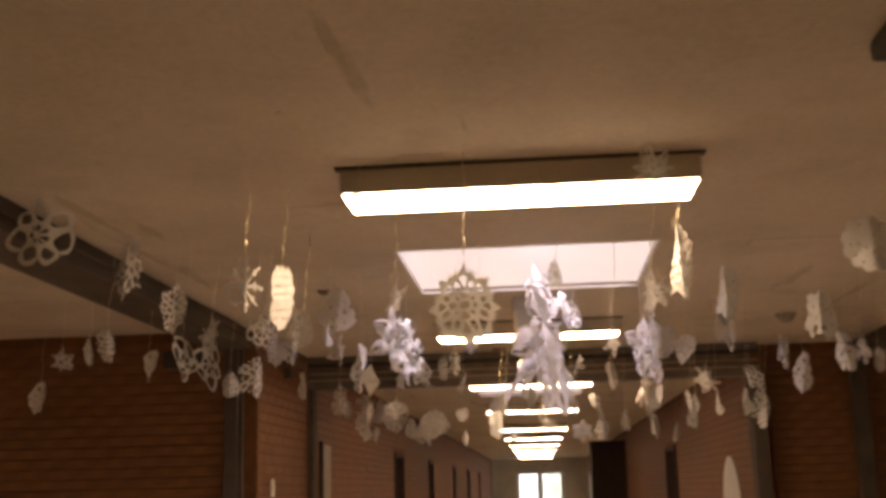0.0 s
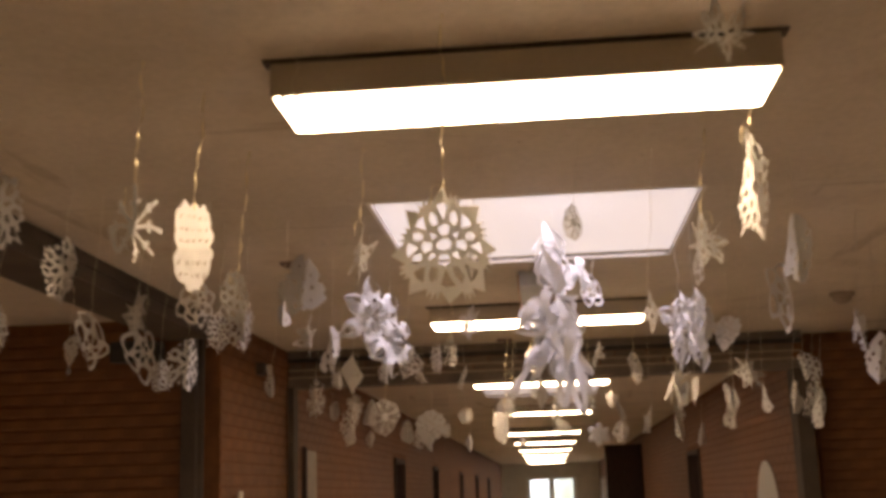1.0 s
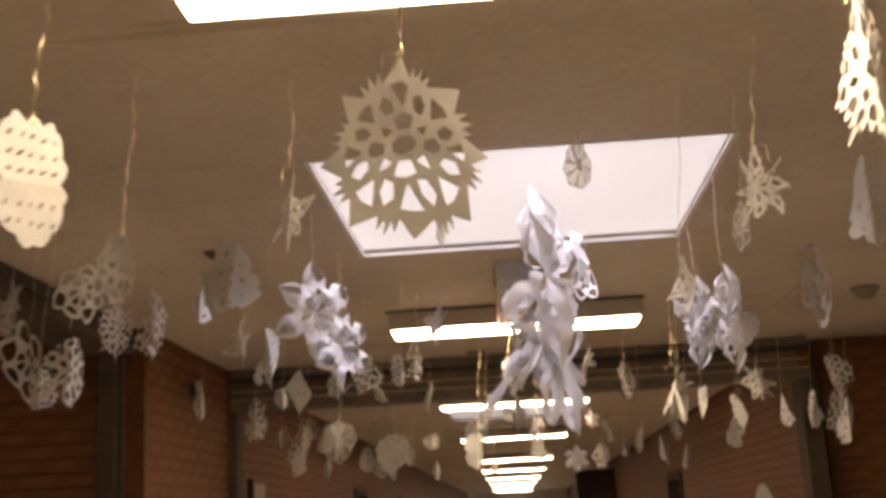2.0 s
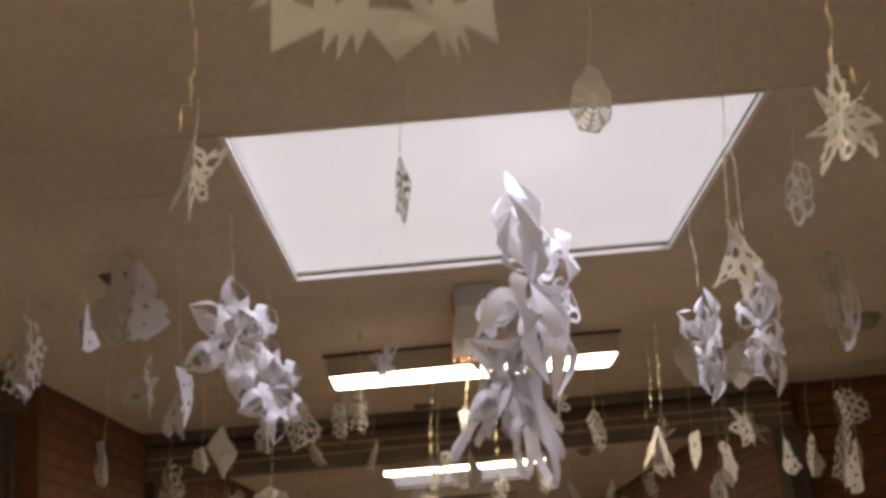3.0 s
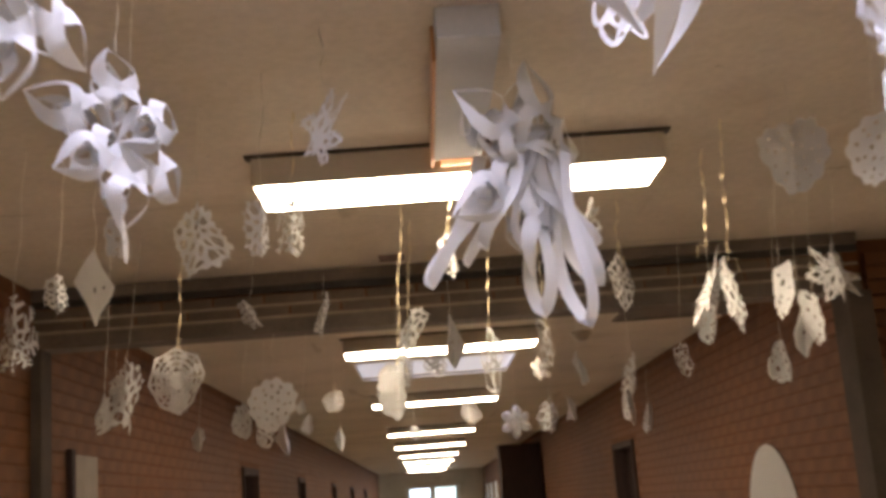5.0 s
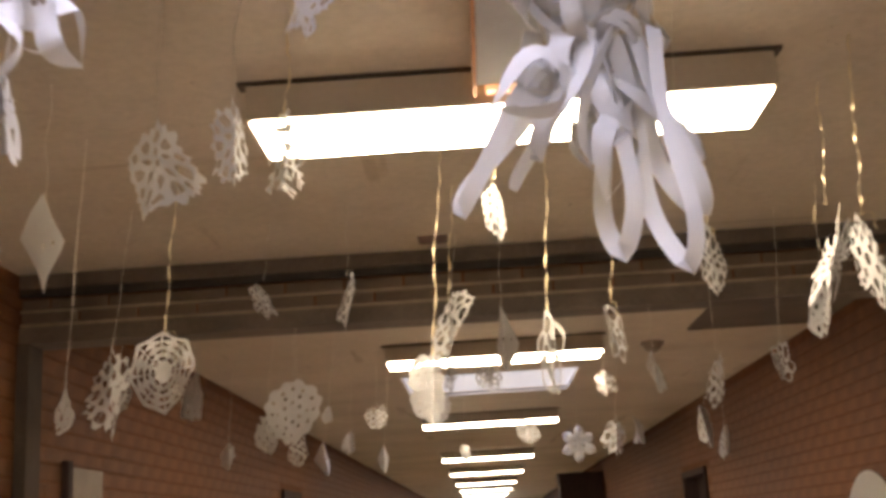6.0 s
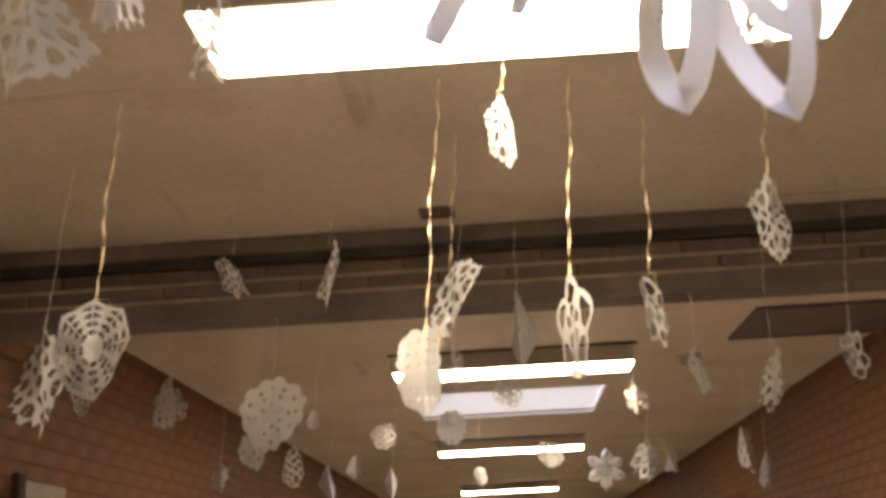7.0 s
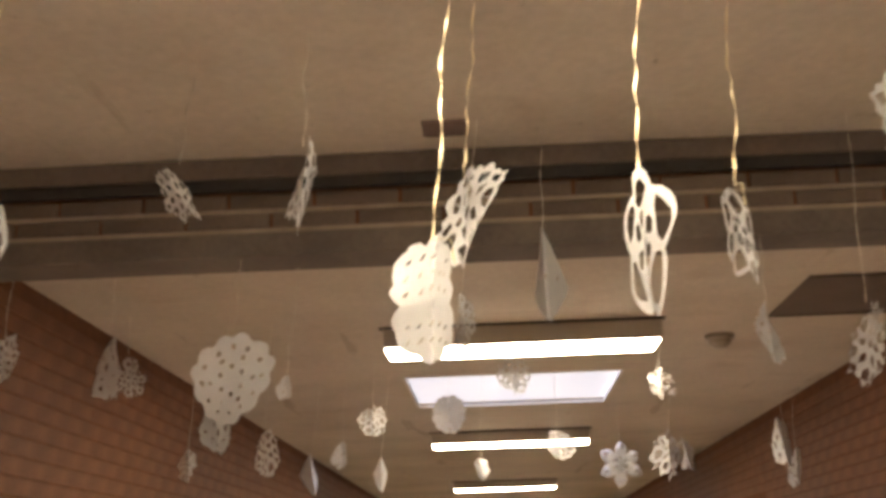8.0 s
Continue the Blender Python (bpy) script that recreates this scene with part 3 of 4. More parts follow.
def cut_sheet(kind, size, left, right, rnd, tilt=None, ways=None):
    """A sheet of cut paper in the xz plane, half folded along its upright crease: left and right say how far each half stays open,
    tilt the slant of the crease, ways to which side each half bends."""
    outline, holes = cut_pattern(kind, rnd)
    amount, seed = (0.07 if kind in ("scallop", "web", "diamond", "folded", "ring") else 0.13 if kind == "sun" else 0.36 if kind in ("strand", "spiky") else 0.26), rnd.uniform(0, 99)

    def warp(p):
        return (p[0] + amount * noise.noise((p[0] * 1.3, p[1] * 1.3, seed)), p[1] + amount * noise.noise((p[0] * 1.3, p[1] * 1.3, seed + 7)))

    outline, holes = [warp(p) for p in outline], [[warp(p) for p in h] for h in holes]
    polys = [outline] + holes
    pts, edges = [], []
    for poly in polys:
        i0 = len(pts)
        pts += [Vector(p) for p in poly]
        edges += [(i0 + i, i0 + (i + 1) % len(poly)) for i in range(len(poly))]
    step = 0.16
    for i in range(-6, 7):
        for j in range(-7, 8):
            p = (step * (i + 0.5 * (j % 2)), step * 0.87 * j)
            if inside(*p, outline) and not any(inside(*p, h) for h in holes):
                pts.append(Vector(p))
    v, _, f, *_ = geometry.delaunay_2d_cdt(pts, edges, [], 0, 1e-5)
    turn = rnd.uniform(0, math.tau)
    deep = 0.02 if kind in ("sun", "folded", "diamond") else rnd.uniform(0.04, 0.11)
    curl = rnd.choice((-1, 1)) * (rnd.uniform(0.15, 0.45) if kind in ("loop", "strand", "solid") else rnd.uniform(0.02, 0.16))
    lean = rnd.gauss(0, 0.05 if kind in ("sun", "folded") else 0.13)
    twist = 0.0 if kind in ("sun", "folded") else rnd.gauss(0, 0.25)
    near, far = rnd.choice(((1, 1), (1, 1), (-1, -1), (1, -1)))
    lean = lean if tilt is None else tilt
    near, far = ways or (near, far)
    bm = bmesh.new()
    vs = []
    for p in v:
        r, a = p.length, math.atan2(p.y, p.x) + turn
        q, c = p.x * math.cos(lean) + p.y * math.sin(lean), p.y * math.cos(lean) - p.x * math.sin(lean)
        share, way = (left, near) if q < 0 else (right, far)
        d = way * abs(q) * math.sqrt(max(0.0, 1 - share * share))
        q = q * share
        d += deep * r * (abs(((a * 3 / math.pi) % 2) - 1) * 2 - 1) + curl * c * c
        d += 0.06 * noise.noise((p.x * 2, p.y * 2, turn * 9)) + (0.25 * abs(c) if kind == "folded" else 0.0)
        q += 0.05 * noise.noise((p.x * 1.5, p.y * 1.5, turn * 5))
        x, z = q * math.cos(lean) - c * math.sin(lean), c * math.cos(lean) + q * math.sin(lean)
        k, w = math.cos(twist * z), math.sin(twist * z)
        vs.append(bm.verts.new(((x * k - d * w) * size / 2, (x * w + d * k) * size / 2, z * size / 2)))
    for t in f:
        x, y = sum(v[i].x for i in t) / 3, sum(v[i].y for i in t) / 3
        if inside(x, y, outline) and not any(inside(x, y, h) for h in holes):
            bm.faces.new([vs[i] for i in t])
    for q in [q for q in bm.verts if not q.link_faces]:
        bm.verts.remove(q)
    bmesh.ops.recalc_face_normals(bm, faces=bm.faces[:])
    bm.normal_update()
    bmesh.ops.solidify(bm, geom=bm.faces[:], thickness=0.0005)
    return bm


def ribbon(path, width, turns=0.0, start=0.0):
    """A narrow twisted strip along a list of points, as a bmesh."""
    bm = bmesh.new()
    last = None
    n = len(path) - 1
    for i, p in enumerate(path):
        a = start + turns * math.tau * i / n
        w = Vector((math.cos(a), math.sin(a), 0)) * width / 2
        pair = (bm.verts.new(Vector(p) - w), bm.verts.new(Vector(p) + w))
        if last:
            bm.faces.new((last[0], last[1], pair[1], pair[0]))
        last = pair
    bm.normal_update()
    bmesh.ops.solidify(bm, geom=bm.faces[:], thickness=0.0004)
    return bm


def crisp(bm):
    """Smooth along the paper, sharp at its rims."""
    bm.normal_update()
    for f in bm.faces:
        f.smooth = True
    for e in bm.edges:
        e.smooth = len(e.link_faces) == 2 and e.calc_face_angle(0) < 0.7


def band(bm, path, hint, width, taper=0.0):
    """A smooth paper strip along a path, narrowing to its ends by taper; hint gives the way the paper faces."""
    last = None
    half = (len(path) - 1) / 2
    for i, p in enumerate(path):
        a, b = path[max(0, i - 1)], path[min(len(path) - 1, i + 1)]
        w = (b - a).cross(hint[i])
        wide = width * max(0.08, 1 - abs(i / half - 1) ** 2.5) if taper else width
        w = w.normalized() * wide / 2 if w.length > 1e-9 else Vector((0, 0, width / 2))
        pair = (bm.verts.new(p - w), bm.verts.new(p + w))
        if last:
            bm.faces.new((last[0], last[1], pair[1], pair[0]))
        last = pair


def petal_strip(length, k, share, rnd, slim=1.0):
    """One strip of a slit square, joined to the front or the back, from the origin up the z axis."""
    bm = bmesh.new()
    d = length / 2 * share
    side = 1 if k % 2 else -1
    b, s = 0.40 * d * rnd.uniform(0.85, 1.1), 0.38 * d * rnd.uniform(0.85, 1.15)
    for lr in (-1, 1):
        path, hint = [], []
        for i in range(19):
            v = -1 + 2 * i / 18
            x, y = lr * b * 3.14 * (abs(v) ** 0.6) * (1 - abs(v)) ** 1.2, side * s * math.cos(math.pi * v / 2)
            path.append(Vector((x, y, length / 2 + d * v)))
            hint.append(Vector((x, y + side * 0.002, 0)).normalized())
        band(bm, path, hint, length * slim * (0.09 + 0.17 * share), 1.0)
    bm.normal_update()
    bmesh.ops.solidify(bm, geom=bm.faces[:], thickness=0.0006)
    crisp(bm)
    return bm


LABELS = {
    "sun": "round white paper snowflake with pointed rim and holes",
    "web": "octagonal white paper snowflake with triangular cuts",
    "bars": "white paper snowflake with bare branching arms",
    "scallop": "round white paper snowflake with scalloped rim",
    "spiky": "white paper snowflake with jagged pointed arms",
    "loop": "curled white paper snowflake of thin looping strands",
    "folded": "white folded paper snowflake with small slits",
    "solid": "white folded paper snowflake with few holes",
    "diamond": "plain white folded paper diamond with small holes",
    "lace": "lacy white paper snowflake with diamond cuts",
    "strand": "white paper snowflake cut to thin forked strands",
    "ring": "thin ring of curled white paper",
    "star": "large white paper star of curled nested strips",
}
made = 0


def star(x, y, z, size, yaw, slim=1.0):
    return hang("star", x, y, z, size, yaw, slim, slim)


def hang(kind, x, y, z, size, facing, left, right, gold=False, tilt=None, ways=None):
    """A paper decoration hung on its thread from the ceiling; x, y, z: its middle; left, right: how open its two halves hang."""
    global made
    made += 1
    rnd = random.Random(100 + made)
    top = size / 2
    name = "paper_star" if kind == "star" else "paper_snowflake"
    group = "paper stars on threads" if kind == "star" else "paper snowflakes on threads"
    thing = empty(name, pose(x, y, z, 0, 0, facing), LABELS[kind] + ", on a thread", name.replace("_", " "), group)
    if kind == "star":
        for i in range(6):
            p = part("petal", petal_strip(size / 2, 2, 1.0, rnd, left), PAPER, thing)
            part("strip", petal_strip(size / 2, 1, 0.70, rnd, left), PAPER, p)
            part("strip", petal_strip(size / 2, 0, 0.38, rnd, left), PAPER, p)
            p.matrix_local = pose(0, 0, 0, rnd.uniform(-9, 9), i * 60 + rnd.uniform(-6, 6), rnd.uniform(-16, 16))
    else:
        part("sheet", cut_sheet(kind, size, left, right, rnd, tilt, ways), PAPER, thing).rotation_euler = (radians(rnd.gauss(0, 6)), 0, 0)
    hook = CEIL + 0.004
    if BEAM - 0.02 < y < BEAM + 0.2:
        hook = 2.46
    if abs(x) < 0.612 and any(b - 0.01 < y < b + 0.28 for b in LAMPS):
        hook = CEIL - 0.1
    if abs(x) < 0.62 and any(a < y < b for a, b in SKYLIGHTS):
        hook = CEIL + 0.02
    n = 24 if not gold else 64
    wave = 0.0019 if gold else 0.0
    reach = hook - z - top * 0.93
    sway, phase = rnd.uniform(0.002, 0.007), rnd.uniform(0, 6)
    drift = Vector((reach * (rnd.gauss(0.02, 0.01) if kind in ("star", "sun") else rnd.gauss(0.07, 0.03)), 0, 0))
    drift.rotate(Euler((0, 0, -radians(facing))))
    path = [(drift.x * i / n + wave * math.sin(0.5 * i + phase + 1.5 * math.sin(0.23 * i + phase)) * min(1, i / 6) + sway * math.sin(phase + 9 * i / n) * math.sin(math.pi * i / n), drift.y * i / n + sway * math.cos(phase + 7 * i / n) * math.sin(math.pi * i / n), top * 0.93 + reach * i / n) for i in range(n + 1)]
    thread = part("thread", ribbon(path, 0.0046 if gold else 0.0026, reach * (7 if gold else 9), rnd.uniform(0, 3)), GOLD if gold else THREAD, thing, "curled gold ribbon" if gold else "")
    if gold:
        tail = [(path[0][0] + 0.05 * f * (1 + 0.3 * math.sin(5 * f)) * math.cos(phase), path[0][1] + 0.02 * f, path[0][2] + 0.012 * math.sin(3 * f) - 0.035 * f * f) for f in [i / 8 for i in range(9)]]
        part("ribbon_tail", ribbon(tail, 0.004, 1.2, phase), GOLD, thread)
    return thing


star(0.07, 6.17, 2.40, 0.58, 68, 0.58)
star(0.58, 6.10, 2.23, 0.33, 76, 0.5)
star(-0.68, 6.40, 2.38, 0.33, 50, 0.7)
star(0.59, 6.68, 2.31, 0.34, 75, 0.5)
star(-0.69, 7.02, 2.36, 0.36, 48, 0.7)
big = star(0.08, 7.49, 2.395, 0.50, 58, 0.55)
star(0.52, 13.68, 2.21, 0.26, 0)
hang("spiky", 0.41, 4.06, 2.57, 0.135, -6, 1.00, 1.00)
hang("sun", -0.18, 4.22, 2.19, 0.272, 5, 0.90, 0.84, True)
hang("loop", -1.63, 4.31, 2.50, 0.234, 24, 0.78, 0.97)
hang("bars", -0.93, 4.38, 2.31, 0.183, 14, 0.72, 0.61, True)
hang("lace", 0.53, 4.46, 2.35, 0.312, -7, 0.24, 0.28, True)
hang("folded", -0.85, 4.58, 2.29, 0.221, 23, 0.52, 0.52, True, 0.0, (-1, 1))
hang("scallop", 1.20, 4.59, 2.41, 0.209, -16, 0.99, 0.81)
hang("lace", -1.56, 4.95, 2.51, 0.277, 20, 0.25, 0.56)
hang("lace", -1.37, 5.01, 2.34, 0.205, 18, 0.67, 0.38)
hang("lace", -0.89, 5.16, 2.27, 0.161, 19, 0.73, 0.32, True)
hang("spiky", -0.52, 5.19, 2.39, 0.195, 11, 0.25, 0.37, True)
hang("spiky", 0.50, 5.19, 2.37, 0.184, -13, 0.47, 0.72, True)
hang("solid", 1.17, 5.28, 2.27, 0.214, -14, 0.60, 0.63)
hang("web", 0.13, 5.28, 2.47, 0.116, -4, 0.68, 0.39)
hang("spiky", 0.35, 5.38, 2.21, 0.157, -9, 0.44, 0.45)
hang("lace", -0.20, 5.39, 2.39, 0.135, 1, 0.24, 0.19)
hang("solid", 0.85, 5.54, 2.40, 0.236, -18, 0.44, 0.42)
hang("loop", 0.54, 5.55, 2.37, 0.120, -22, 0.63, 0.41)
hang("loop", -1.51, 5.55, 2.19, 0.198, 17, 0.35, 0.62)
hang("lace", -1.88, 5.62, 2.29, 0.177, 21, 0.52, 0.42)
hang("lace", 1.50, 5.70, 2.12, 0.112, -16, 0.37, 0.65)
hang("lace", -1.22, 5.72, 2.14, 0.213, 21, 0.69, 0.38)
hang("loop", -1.19, 5.73, 2.35, 0.170, 21, 0.99, 0.67)
hang("solid", 1.39, 5.80, 2.17, 0.189, -15, 0.47, 0.55)
hang("strand", 1.48, 5.85, 2.19, 0.165, -16, 0.32, 0.27)
hang("lace", -1.42, 6.00, 2.13, 0.139, 15, 0.54, 0.73)
hang("spiky", -1.52, 6.02, 2.37, 0.188, 24, 0.51, 0.39)
hang("lace", -1.21, 6.06, 2.29, 0.187, 19, 0.61, 0.53)
hang("solid", -0.97, 6.08, 2.36, 0.122, 15, 0.22, 0.48)
hang("lace", -1.18, 6.30, 2.35, 0.237, 18, 0.46, 0.39)
hang("strand", 1.23, 6.32, 2.24, 0.181, -12, 0.27, 0.37)
hang("solid", -2.27, 6.40, 2.36, 0.164, 22, 0.40, 0.22)
hang("loop", -1.66, 6.48, 2.28, 0.245, 23, 0.73, 0.40)
hang("solid", -1.99, 6.50, 2.28, 0.183, 19, 0.20, 0.43)
hang("spiky", -2.49, 6.57, 2.34, 0.139, 23, 0.95, 0.99)
hang("solid", -1.01, 6.64, 2.56, 0.267, 14, 0.79, 0.79)
hang("solid", -0.91, 6.80, 2.30, 0.233, 12, 0.44, 0.23)
hang("solid", 1.44, 6.83, 2.17, 0.215, -13, 0.57, 0.40)
hang("spiky", -1.06, 7.00, 2.39, 0.212, 17, 0.65, 0.32)
hang("loop", 1.10, 7.00, 2.48, 0.345, -15, 0.40, 0.21)
hang("loop", 0.25, 7.00, 2.55, 0.157, -4, 0.71, 0.50)
hang("solid", -0.73, 7.20, 2.24, 0.137, 18, 0.49, 0.23)
hang("spiky", -0.34, 7.39, 2.48, 0.201, 6, 0.65, 0.40)
hang("scallop", 0.92, 7.56, 2.40, 0.185, -18, 0.72, 0.80)
hang("lace", -0.52, 7.65, 2.34, 0.170, 14, 0.59, 0.31)
hang("solid", -1.41, 7.74, 2.27, 0.183, 19, 0.35, 0.17)
hang("lace", 1.32, 7.75, 2.24, 0.181, -23, 0.43, 0.83)
hang("lace", -0.70, 7.81, 2.36, 0.196, 19, 0.51, 0.92)
hang("scallop", 0.84, 7.90, 2.49, 0.225, -22, 0.78, 0.84)
hang("strand", -0.48, 7.94, 2.41, 0.185, 11, 0.41, 0.46, True)
hang("spiky", 0.29, 7.95, 2.38, 0.174, -13, 0.24, 0.32)
hang("solid", -3.24, 8.01, 2.27, 0.205, 24, 0.73, 0.33)
hang("lace", -1.11, 8.02, 2.29, 0.111, 20, 0.70, 0.57)
hang("solid", 0.80, 8.03, 2.15, 0.150, -15, 0.27, 0.43)
hang("solid", 1.16, 8.05, 2.10, 0.158, -19, 0.27, 0.59)
hang("strand", -1.26, 8.12, 2.20, 0.222, 15, 0.42, 0.53)
hang("solid", 1.49, 8.19, 2.05, 0.23, 0, 0.30, 0.36)
hang("diamond", -1.07, 8.23, 2.34, 0.224, 18, 0.47, 0.41)
hang("lace", 0.73, 8.25, 2.19, 0.222, -17, 0.25, 0.29, True)
hang("lace", -0.06, 8.38, 2.40, 0.151, -2, 0.54, 0.28, True)
hang("lace", 1.51, 8.42, 2.12, 0.318, -22, 0.23, 0.21)
hang("solid", 1.06, 8.54, 2.15, 0.182, -16, 0.43, 0.21)
hang("spiky", 0.75, 8.54, 2.26, 0.299, -16, 0.32, 0.24, True)
hang("solid", 1.43, 8.58, 2.14, 0.187, -20, 0.34, 0.34)
hang("solid", -1.15, 8.60, 2.02, 0.129, 12, 0.47, 0.37)
hang("spiky", 1.21, 8.68, 2.32, 0.244, -17, 0.85, 0.48)
hang("folded", -0.25, 8.87, 2.05, 0.190, 3, 0.69, 0.30, True)
hang("web", -0.98, 8.88, 2.14, 0.232, 17, 0.81, 0.62, True)
hang("loop", 0.07, 8.89, 2.13, 0.227, -8, 0.23, 0.39, True)
hang("diamond", 1.14, 8.90, 2.15, 0.180, -20, 0.38, 0.47)
hang("lace", 0.57, 9.08, 2.39, 0.219, -13, 0.40, 0.42, True, 0.0)
hang("solid", 0.90, 9.16, 2.23, 0.159, -19, 0.58, 0.27)
hang("loop", 0.28, 9.17, 2.22, 0.185, -13, 0.31, 0.28, True)
hang("lace", -0.20, 9.22, 2.29, 0.213, 1, 0.31, 0.50, True, -0.1)
hang("lace", -1.24, 9.24, 2.15, 0.275, 20, 0.60, 0.42)
hang("lace", -0.52, 9.31, 2.39, 0.179, 10, 0.26, 0.24, False, -0.12)
hang("solid", 1.20, 9.36, 2.09, 0.193, -19, 0.54, 0.28)
hang("lace", -0.82, 9.50, 2.45, 0.147, 16, 0.44, 0.40, False, 0.6)
hang("loop", 0.91, 9.74, 2.17, 0.150, -16, 0.36, 0.51)
hang("lace", -0.23, 9.81, 2.22, 0.144, 1, 0.24, 0.39)
hang("lace", 0.72, 9.89, 2.14, 0.218, -18, 0.54, 0.30)
hang("diamond", -0.03, 9.89, 2.34, 0.245, -3, 0.22, 0.45)
hang("solid", 0.52, 10.02, 2.20, 0.167, -14, 0.32, 0.20)
hang("scallop", -0.82, 10.04, 2.14, 0.241, 13, 0.83, 0.83)
hang("solid", -0.70, 10.14, 2.13, 0.067, 10, 0.88, 0.38)
hang("lace", -1.61, 10.50, 2.30, 0.151, 24, 0.52, 0.56)
hang("solid", -1.34, 10.63, 2.29, 0.220, 10, 0.51, 0.44)
hang("solid", -1.13, 11.20, 2.16, 0.211, 8, 0.52, 0.48)
hang("lace", -1.65, 11.78, 2.46, 0.166, 18, 0.94, 0.94)
hang("lace", -1.14, 12.06, 2.17, 0.215, 11, 0.37, 0.66)
hang("strand", 0.60, 12.50, 2.46, 0.172, -8, 0.55, 0.77)
hang("solid", -0.24, 12.87, 2.13, 0.121, 1, 0.34, 0.72)
hang("lace", -1.69, 12.90, 2.21, 0.168, 15, 0.64, 0.53)
hang("lace", -0.77, 12.92, 2.40, 0.169, 6, 0.89, 0.89)
hang("lace", -0.06, 12.93, 2.60, 0.195, -1, 1.00, 1.00)
hang("solid", 1.25, 12.97, 2.21, 0.294, -14, 0.43, 0.23)
hang("solid", -0.05, 13.10, 2.61, 0.134, -1, 0.32, 0.31)
hang("lace", 0.15, 13.10, 2.26, 0.178, -3, 0.70, 0.92)
hang("diamond", -0.75, 13.11, 2.15, 0.187, 6, 0.49, 0.34)
hang("lace", 0.73, 13.25, 2.22, 0.269, -8, 0.83, 0.44)
hang("scallop", -0.41, 13.50, 2.49, 0.223, 2, 0.84, 0.83)
hang("solid", -1.01, 13.57, 2.30, 0.162, 8, 0.77, 0.34)
hang("diamond", -1.22, 13.85, 2.23, 0.253, 9, 0.56, 0.24)
hang("solid", 1.62, 14.22, 2.20, 0.24, 0, 0.30, 0.36)
hang("solid", 1.10, 14.94, 2.36, 0.243, -9, 0.30, 0.41)
hang("ring", -0.545, 4.36, 2.575, 0.062, 0, 0.75, 0.85)

# loose curled strips that dangle below the largest star
rnd = random.Random(5)
for dx, dy, gap, out, drop in ((-0.02, 0.0, 0.0, -0.19, 0.27), (0.02, -0.03, 0.07, 0.05, 0.385), (0.0, 0.03, 0.05, 0.0, 0.345), (-0.08, -0.04, 0.08, -0.05, 0.20), (0.06, 0.04, -0.10, 0.14, 0.19), (0.03, 0.0, 0.03, 0.09, 0.30), (-0.04, 0.05, 0.04, -0.10, 0.22)):
    bm = bmesh.new()
    path, hint = [], []
    for i in range(33):
        f = i / 32
        p = Vector((dx + gap * f + out * math.sin(math.pi * f) ** 1.0 + 0.013 * math.sin(2.0 * math.tau * f + dx * 30), dy + 0.05 * math.sin(math.tau * f), 0.02 - drop * (1 - abs(2 * f - 1) ** 1.25)))
        q = Vector((0.6 * math.cos(math.pi * f + dx * 25), 1, 0.25 * math.sin(4 * f)))
        for v in (p, q):
            v.rotate(Euler((0, 0, -big.rotation_euler.z)))
        path.append(p)
        hint.append(q.normalized())
    band(bm, path, hint, rnd.uniform(0.019, 0.033))
    bm.normal_update()
    bmesh.ops.solidify(bm, geom=bm.faces[:], thickness=0.0006)
    crisp(bm)
    part("streamer", bm, PAPER, big)
for k in range(16):
    bm = bmesh.new()
    path, hint = [], []
    a0, out, z0, fall, spin = rnd.uniform(0, math.tau), rnd.uniform(0.05, 0.10), rnd.uniform(0.02, 0.16), rnd.uniform(0.10, 0.24), rnd.choice((-1, 1)) * rnd.uniform(0.35, 1.1)
    for i in range(21):
        f = i / 20
        a = a0 + spin * math.tau * f
        w = out * math.sin(math.pi * min(1, 0.08 + f * 1.05)) + 0.012
        path.append(Vector((w * math.cos(a), 0.75 * w * math.sin(a), z0 - fall * f + 0.03 * math.sin(math.tau * f))))
        hint.append(Vector((math.cos(a + 1.6 * f), math.sin(a + 1.6 * f), 0.5 * math.sin(5 * f + k))).normalized())
    band(bm, path, hint, rnd.uniform(0.012, 0.02))
    bm.normal_update()
    bmesh.ops.solidify(bm, geom=bm.faces[:], thickness=0.0006)
    crisp(bm)
    part("streamer", bm, PAPER, big)


# ---- bricks ----
LENGTH, COURSE, JOINT, HEAD_JOINT = 0.235, 0.070, 0.012, 0.0


def brick_mesh(name, w, h, deep, seed):
    """One brick, its face towards -y, its lower corner at the origin, with worn edges."""
    rnd = random.Random(seed)
    bm = bmesh.new()
    c = 0.004
    back = [bm.verts.new(p) for p in ((0, deep, 0), (w, deep, 0), (w, deep, h), (0, deep, h))]
    mid = [bm.verts.new(p) for p in ((0, c, 0), (w, c, 0), (w, c, h), (0, c, h))]
    face = [bm.verts.new((a, rnd.uniform(-0.001, 0.001), b)) for a, b in ((0.0003, c), (w - 0.0003, c), (w - 0.0003, h - c), (0.0003, h - c))]
    for i in range(4):
        j = (i + 1) % 4
        bm.faces.new((back[i], back[j], mid[j], mid[i]))
        bm.faces.new((mid[i], mid[j], face[j], face[i]))
    bm.faces.new(face)
    bmesh.ops.recalc_face_normals(bm, faces=bm.faces[:])
    me = bpy.data.meshes.new(name)
    bm.to_mesh(me)
    bm.free()
    return me


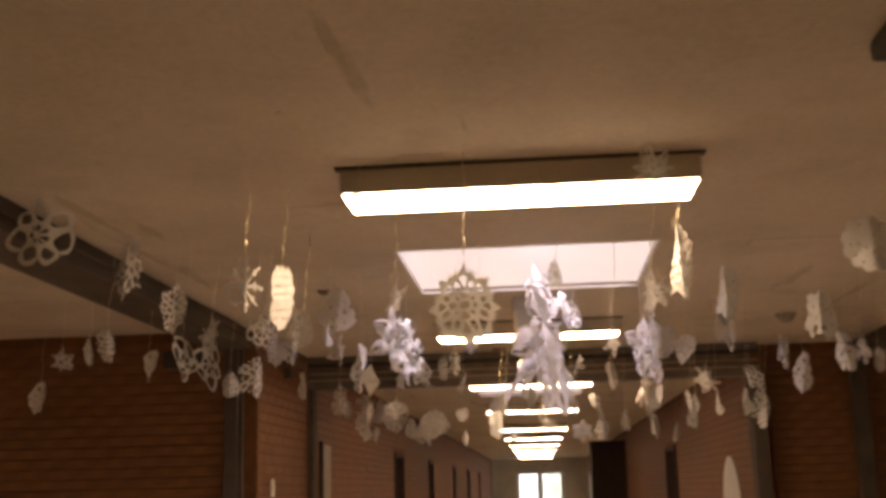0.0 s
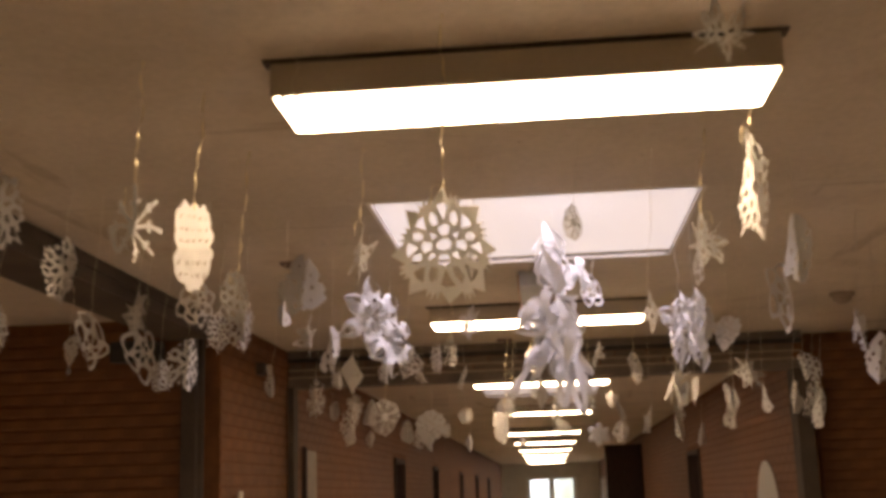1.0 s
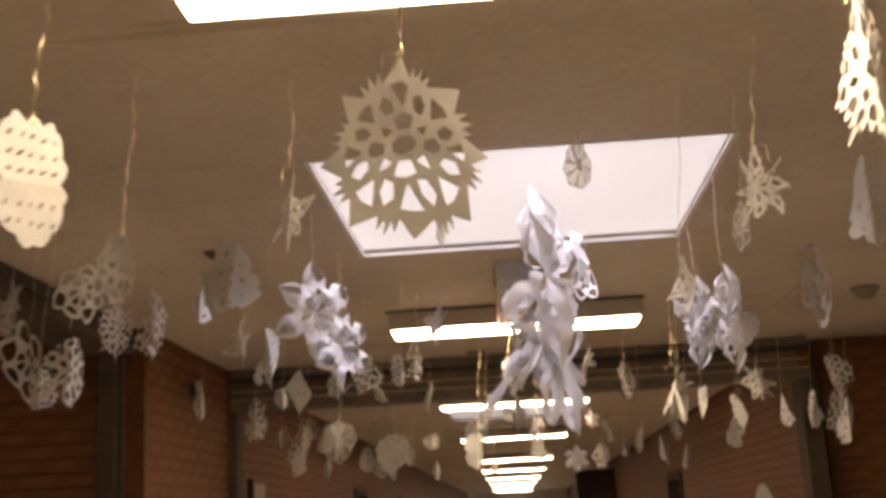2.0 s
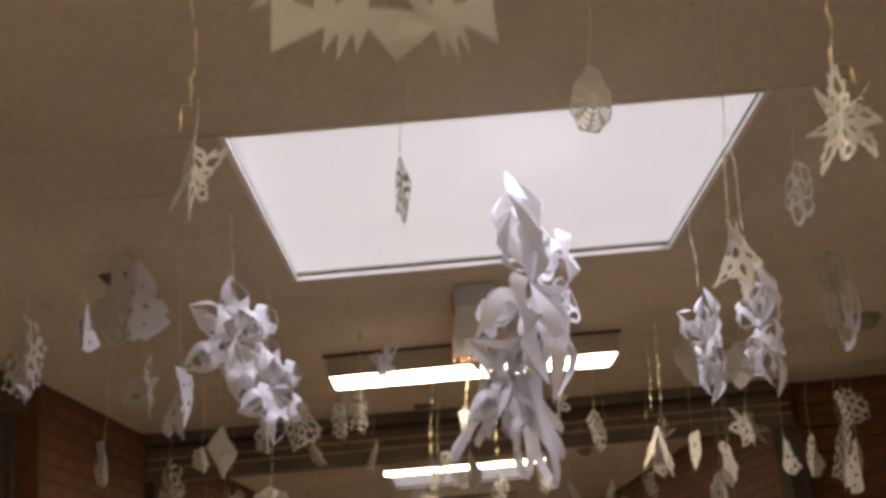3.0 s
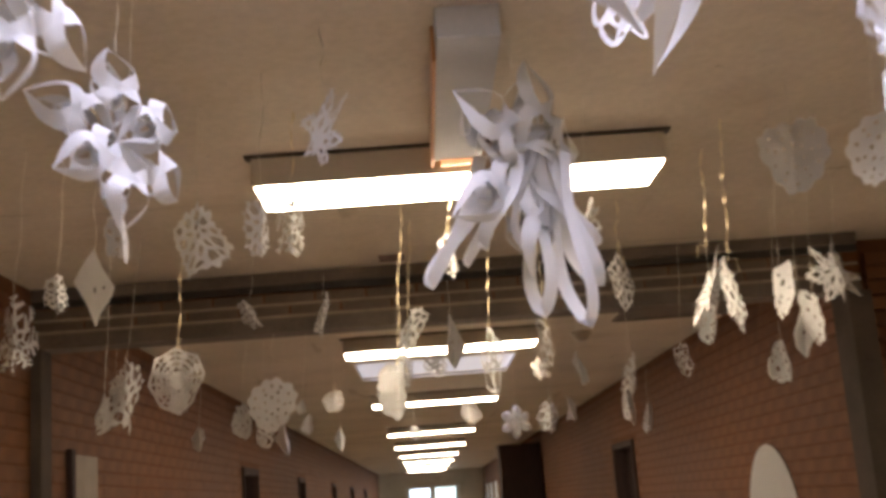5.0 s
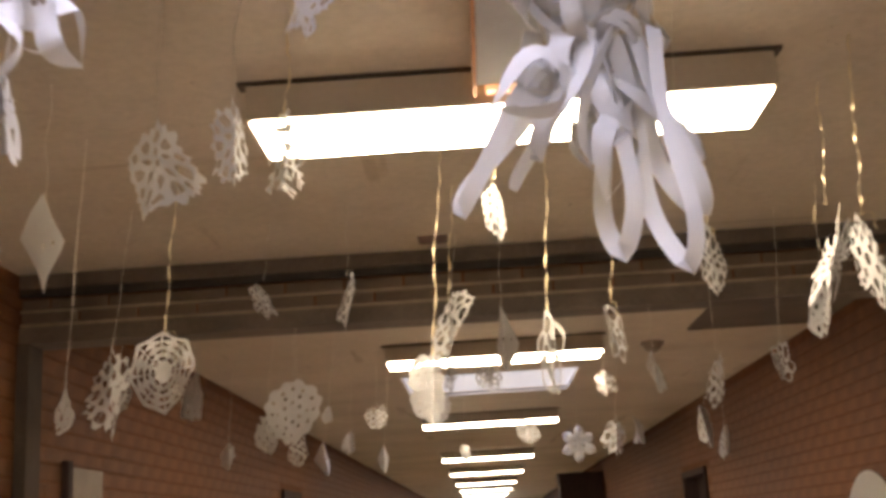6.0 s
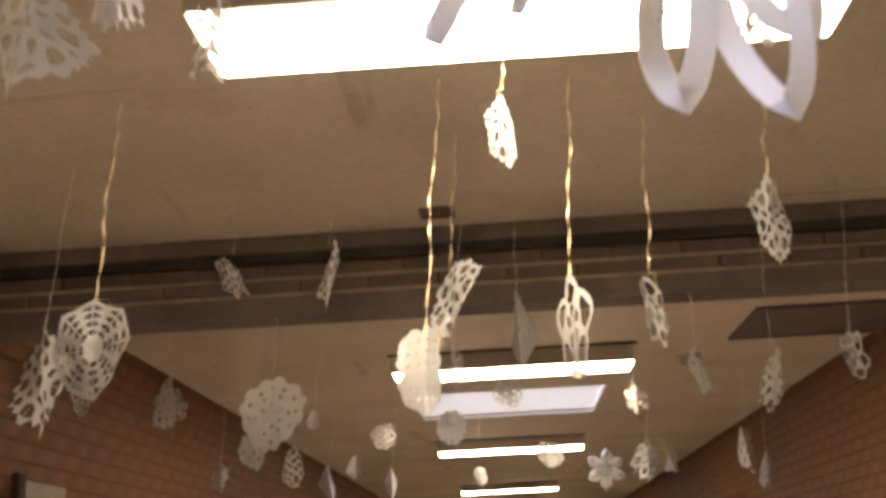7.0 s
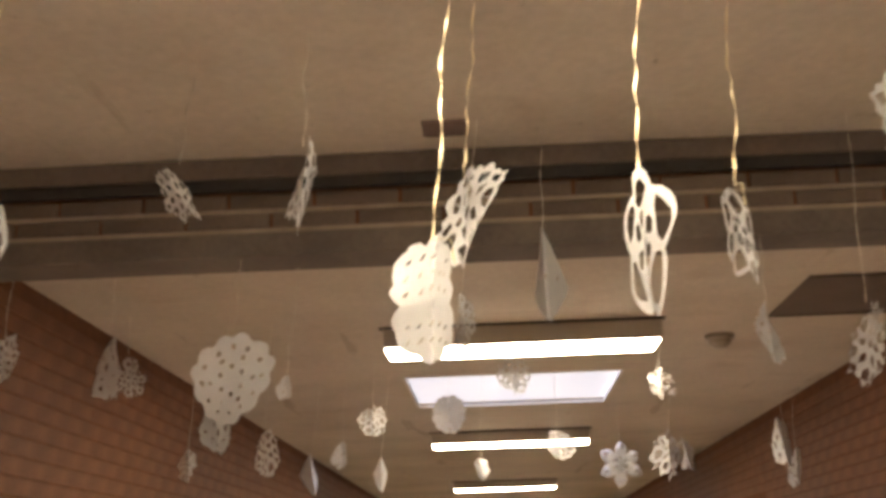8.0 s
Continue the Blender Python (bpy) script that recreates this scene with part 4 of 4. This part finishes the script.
def brick_wall(wall, origin, turn, width, z0, z1, near, skip=(), length=LENGTH, course=COURSE, mat=None, head=HEAD_JOINT):
    """Lays stretcher courses on a wall; near: the stretch (from, to, lowest) whose bricks are objects of their own."""
    shapes = [brick_mesh("brick", length - head, course - JOINT, 0.03, s) for s in range(4)]
    half = brick_mesh("brick", length / 2 - head, course - JOINT, 0.03, 9)
    for me in (*shapes, half):
        me.materials.append(mat or BRICK)
    turned = Matrix.Translation(origin) @ Matrix.Rotation(turn, 4, "Z")
    rnd = random.Random(int(width * 100))
    count, verts, faces = 0, [], []
    row, z = 0, z0
    while z + course <= z1 + 0.002:
        x = -length / 2 if row % 2 else 0.0
        while x < width - 0.02:
            w = length
            a, me = x, shapes[rnd.randrange(4)]
            if a < 0:
                a, w, me = 0.0, length / 2, half
            if a + w > width + 0.005:
                w, me = length / 2, half
            m = turned @ Matrix.Translation((a + head / 2, rnd.uniform(-0.0008, 0.0008), z + JOINT / 2))
            if a + w <= width + 0.03 and not any(s0 < a + w - 0.02 and a + 0.02 < s1 and z < s2 for s0, s1, s2 in skip):
                if near[0] <= a <= near[1] and z >= near[2] and count < 300:
                    count += 1
                    ob = new("brick", me)
                    ob.parent = wall
                    ob.matrix_world = m
                else:
                    i0 = len(verts)
                    verts += [m @ v.co for v in me.vertices]
                    faces += [[i0 + i for i in p.vertices] for p in me.polygons]
            x += length if x >= 0 else length
        z += course
        row += 1
    if faces:
        me = bpy.data.meshes.new("brickwork")
        me.from_pydata(verts, [], faces)
        me.materials.append(BRICK_REST)
        ob = new("brickwork", me)
        ob.parent = wall
        tagged(ob, kind="stuff")


W = {o.name: o for o in bpy.data.objects}
door_gap = 2.12
brick_wall(W["wall_corridor_right"], (XR + 0.0, END, 0), -math.pi / 2, END - BEAM - 0.2, 0.0, CEIL, (30.0, 36.0, 1.55), [(END - b, END - a, door_gap) for a, b in DOORS_RIGHT + WINDOWS_RIGHT])
brick_wall(W["wall_corridor_left"], (XL, 8.32, 0), math.pi / 2, END - 8.32, 0.0, CEIL, (0.0, 6.2, 1.9), [(a - 8.32, b - 8.32, door_gap) for a, b in DOORS_LEFT])
brick_wall(W["wall_lobby_left"], (-7, 8.30, 0), 0.0, 4.93, 0.0, CEIL, (3.0, 5.0, 1.6))
brick_wall(W["wall_lobby_right"], (XR + 0.1, 10.20, 0), 0.0, 5.0, 0.0, CEIL, (0.0, 2.6, 1.6))
brick_wall(W["beam_cross"], (XL, BEAM + 0.012, 2.526), 0.0, XR - XL, 0.0, 0.108, (0.0, 9.0, -1.0), (), 0.225, 0.053, BEAM_BRICK, 0.010)
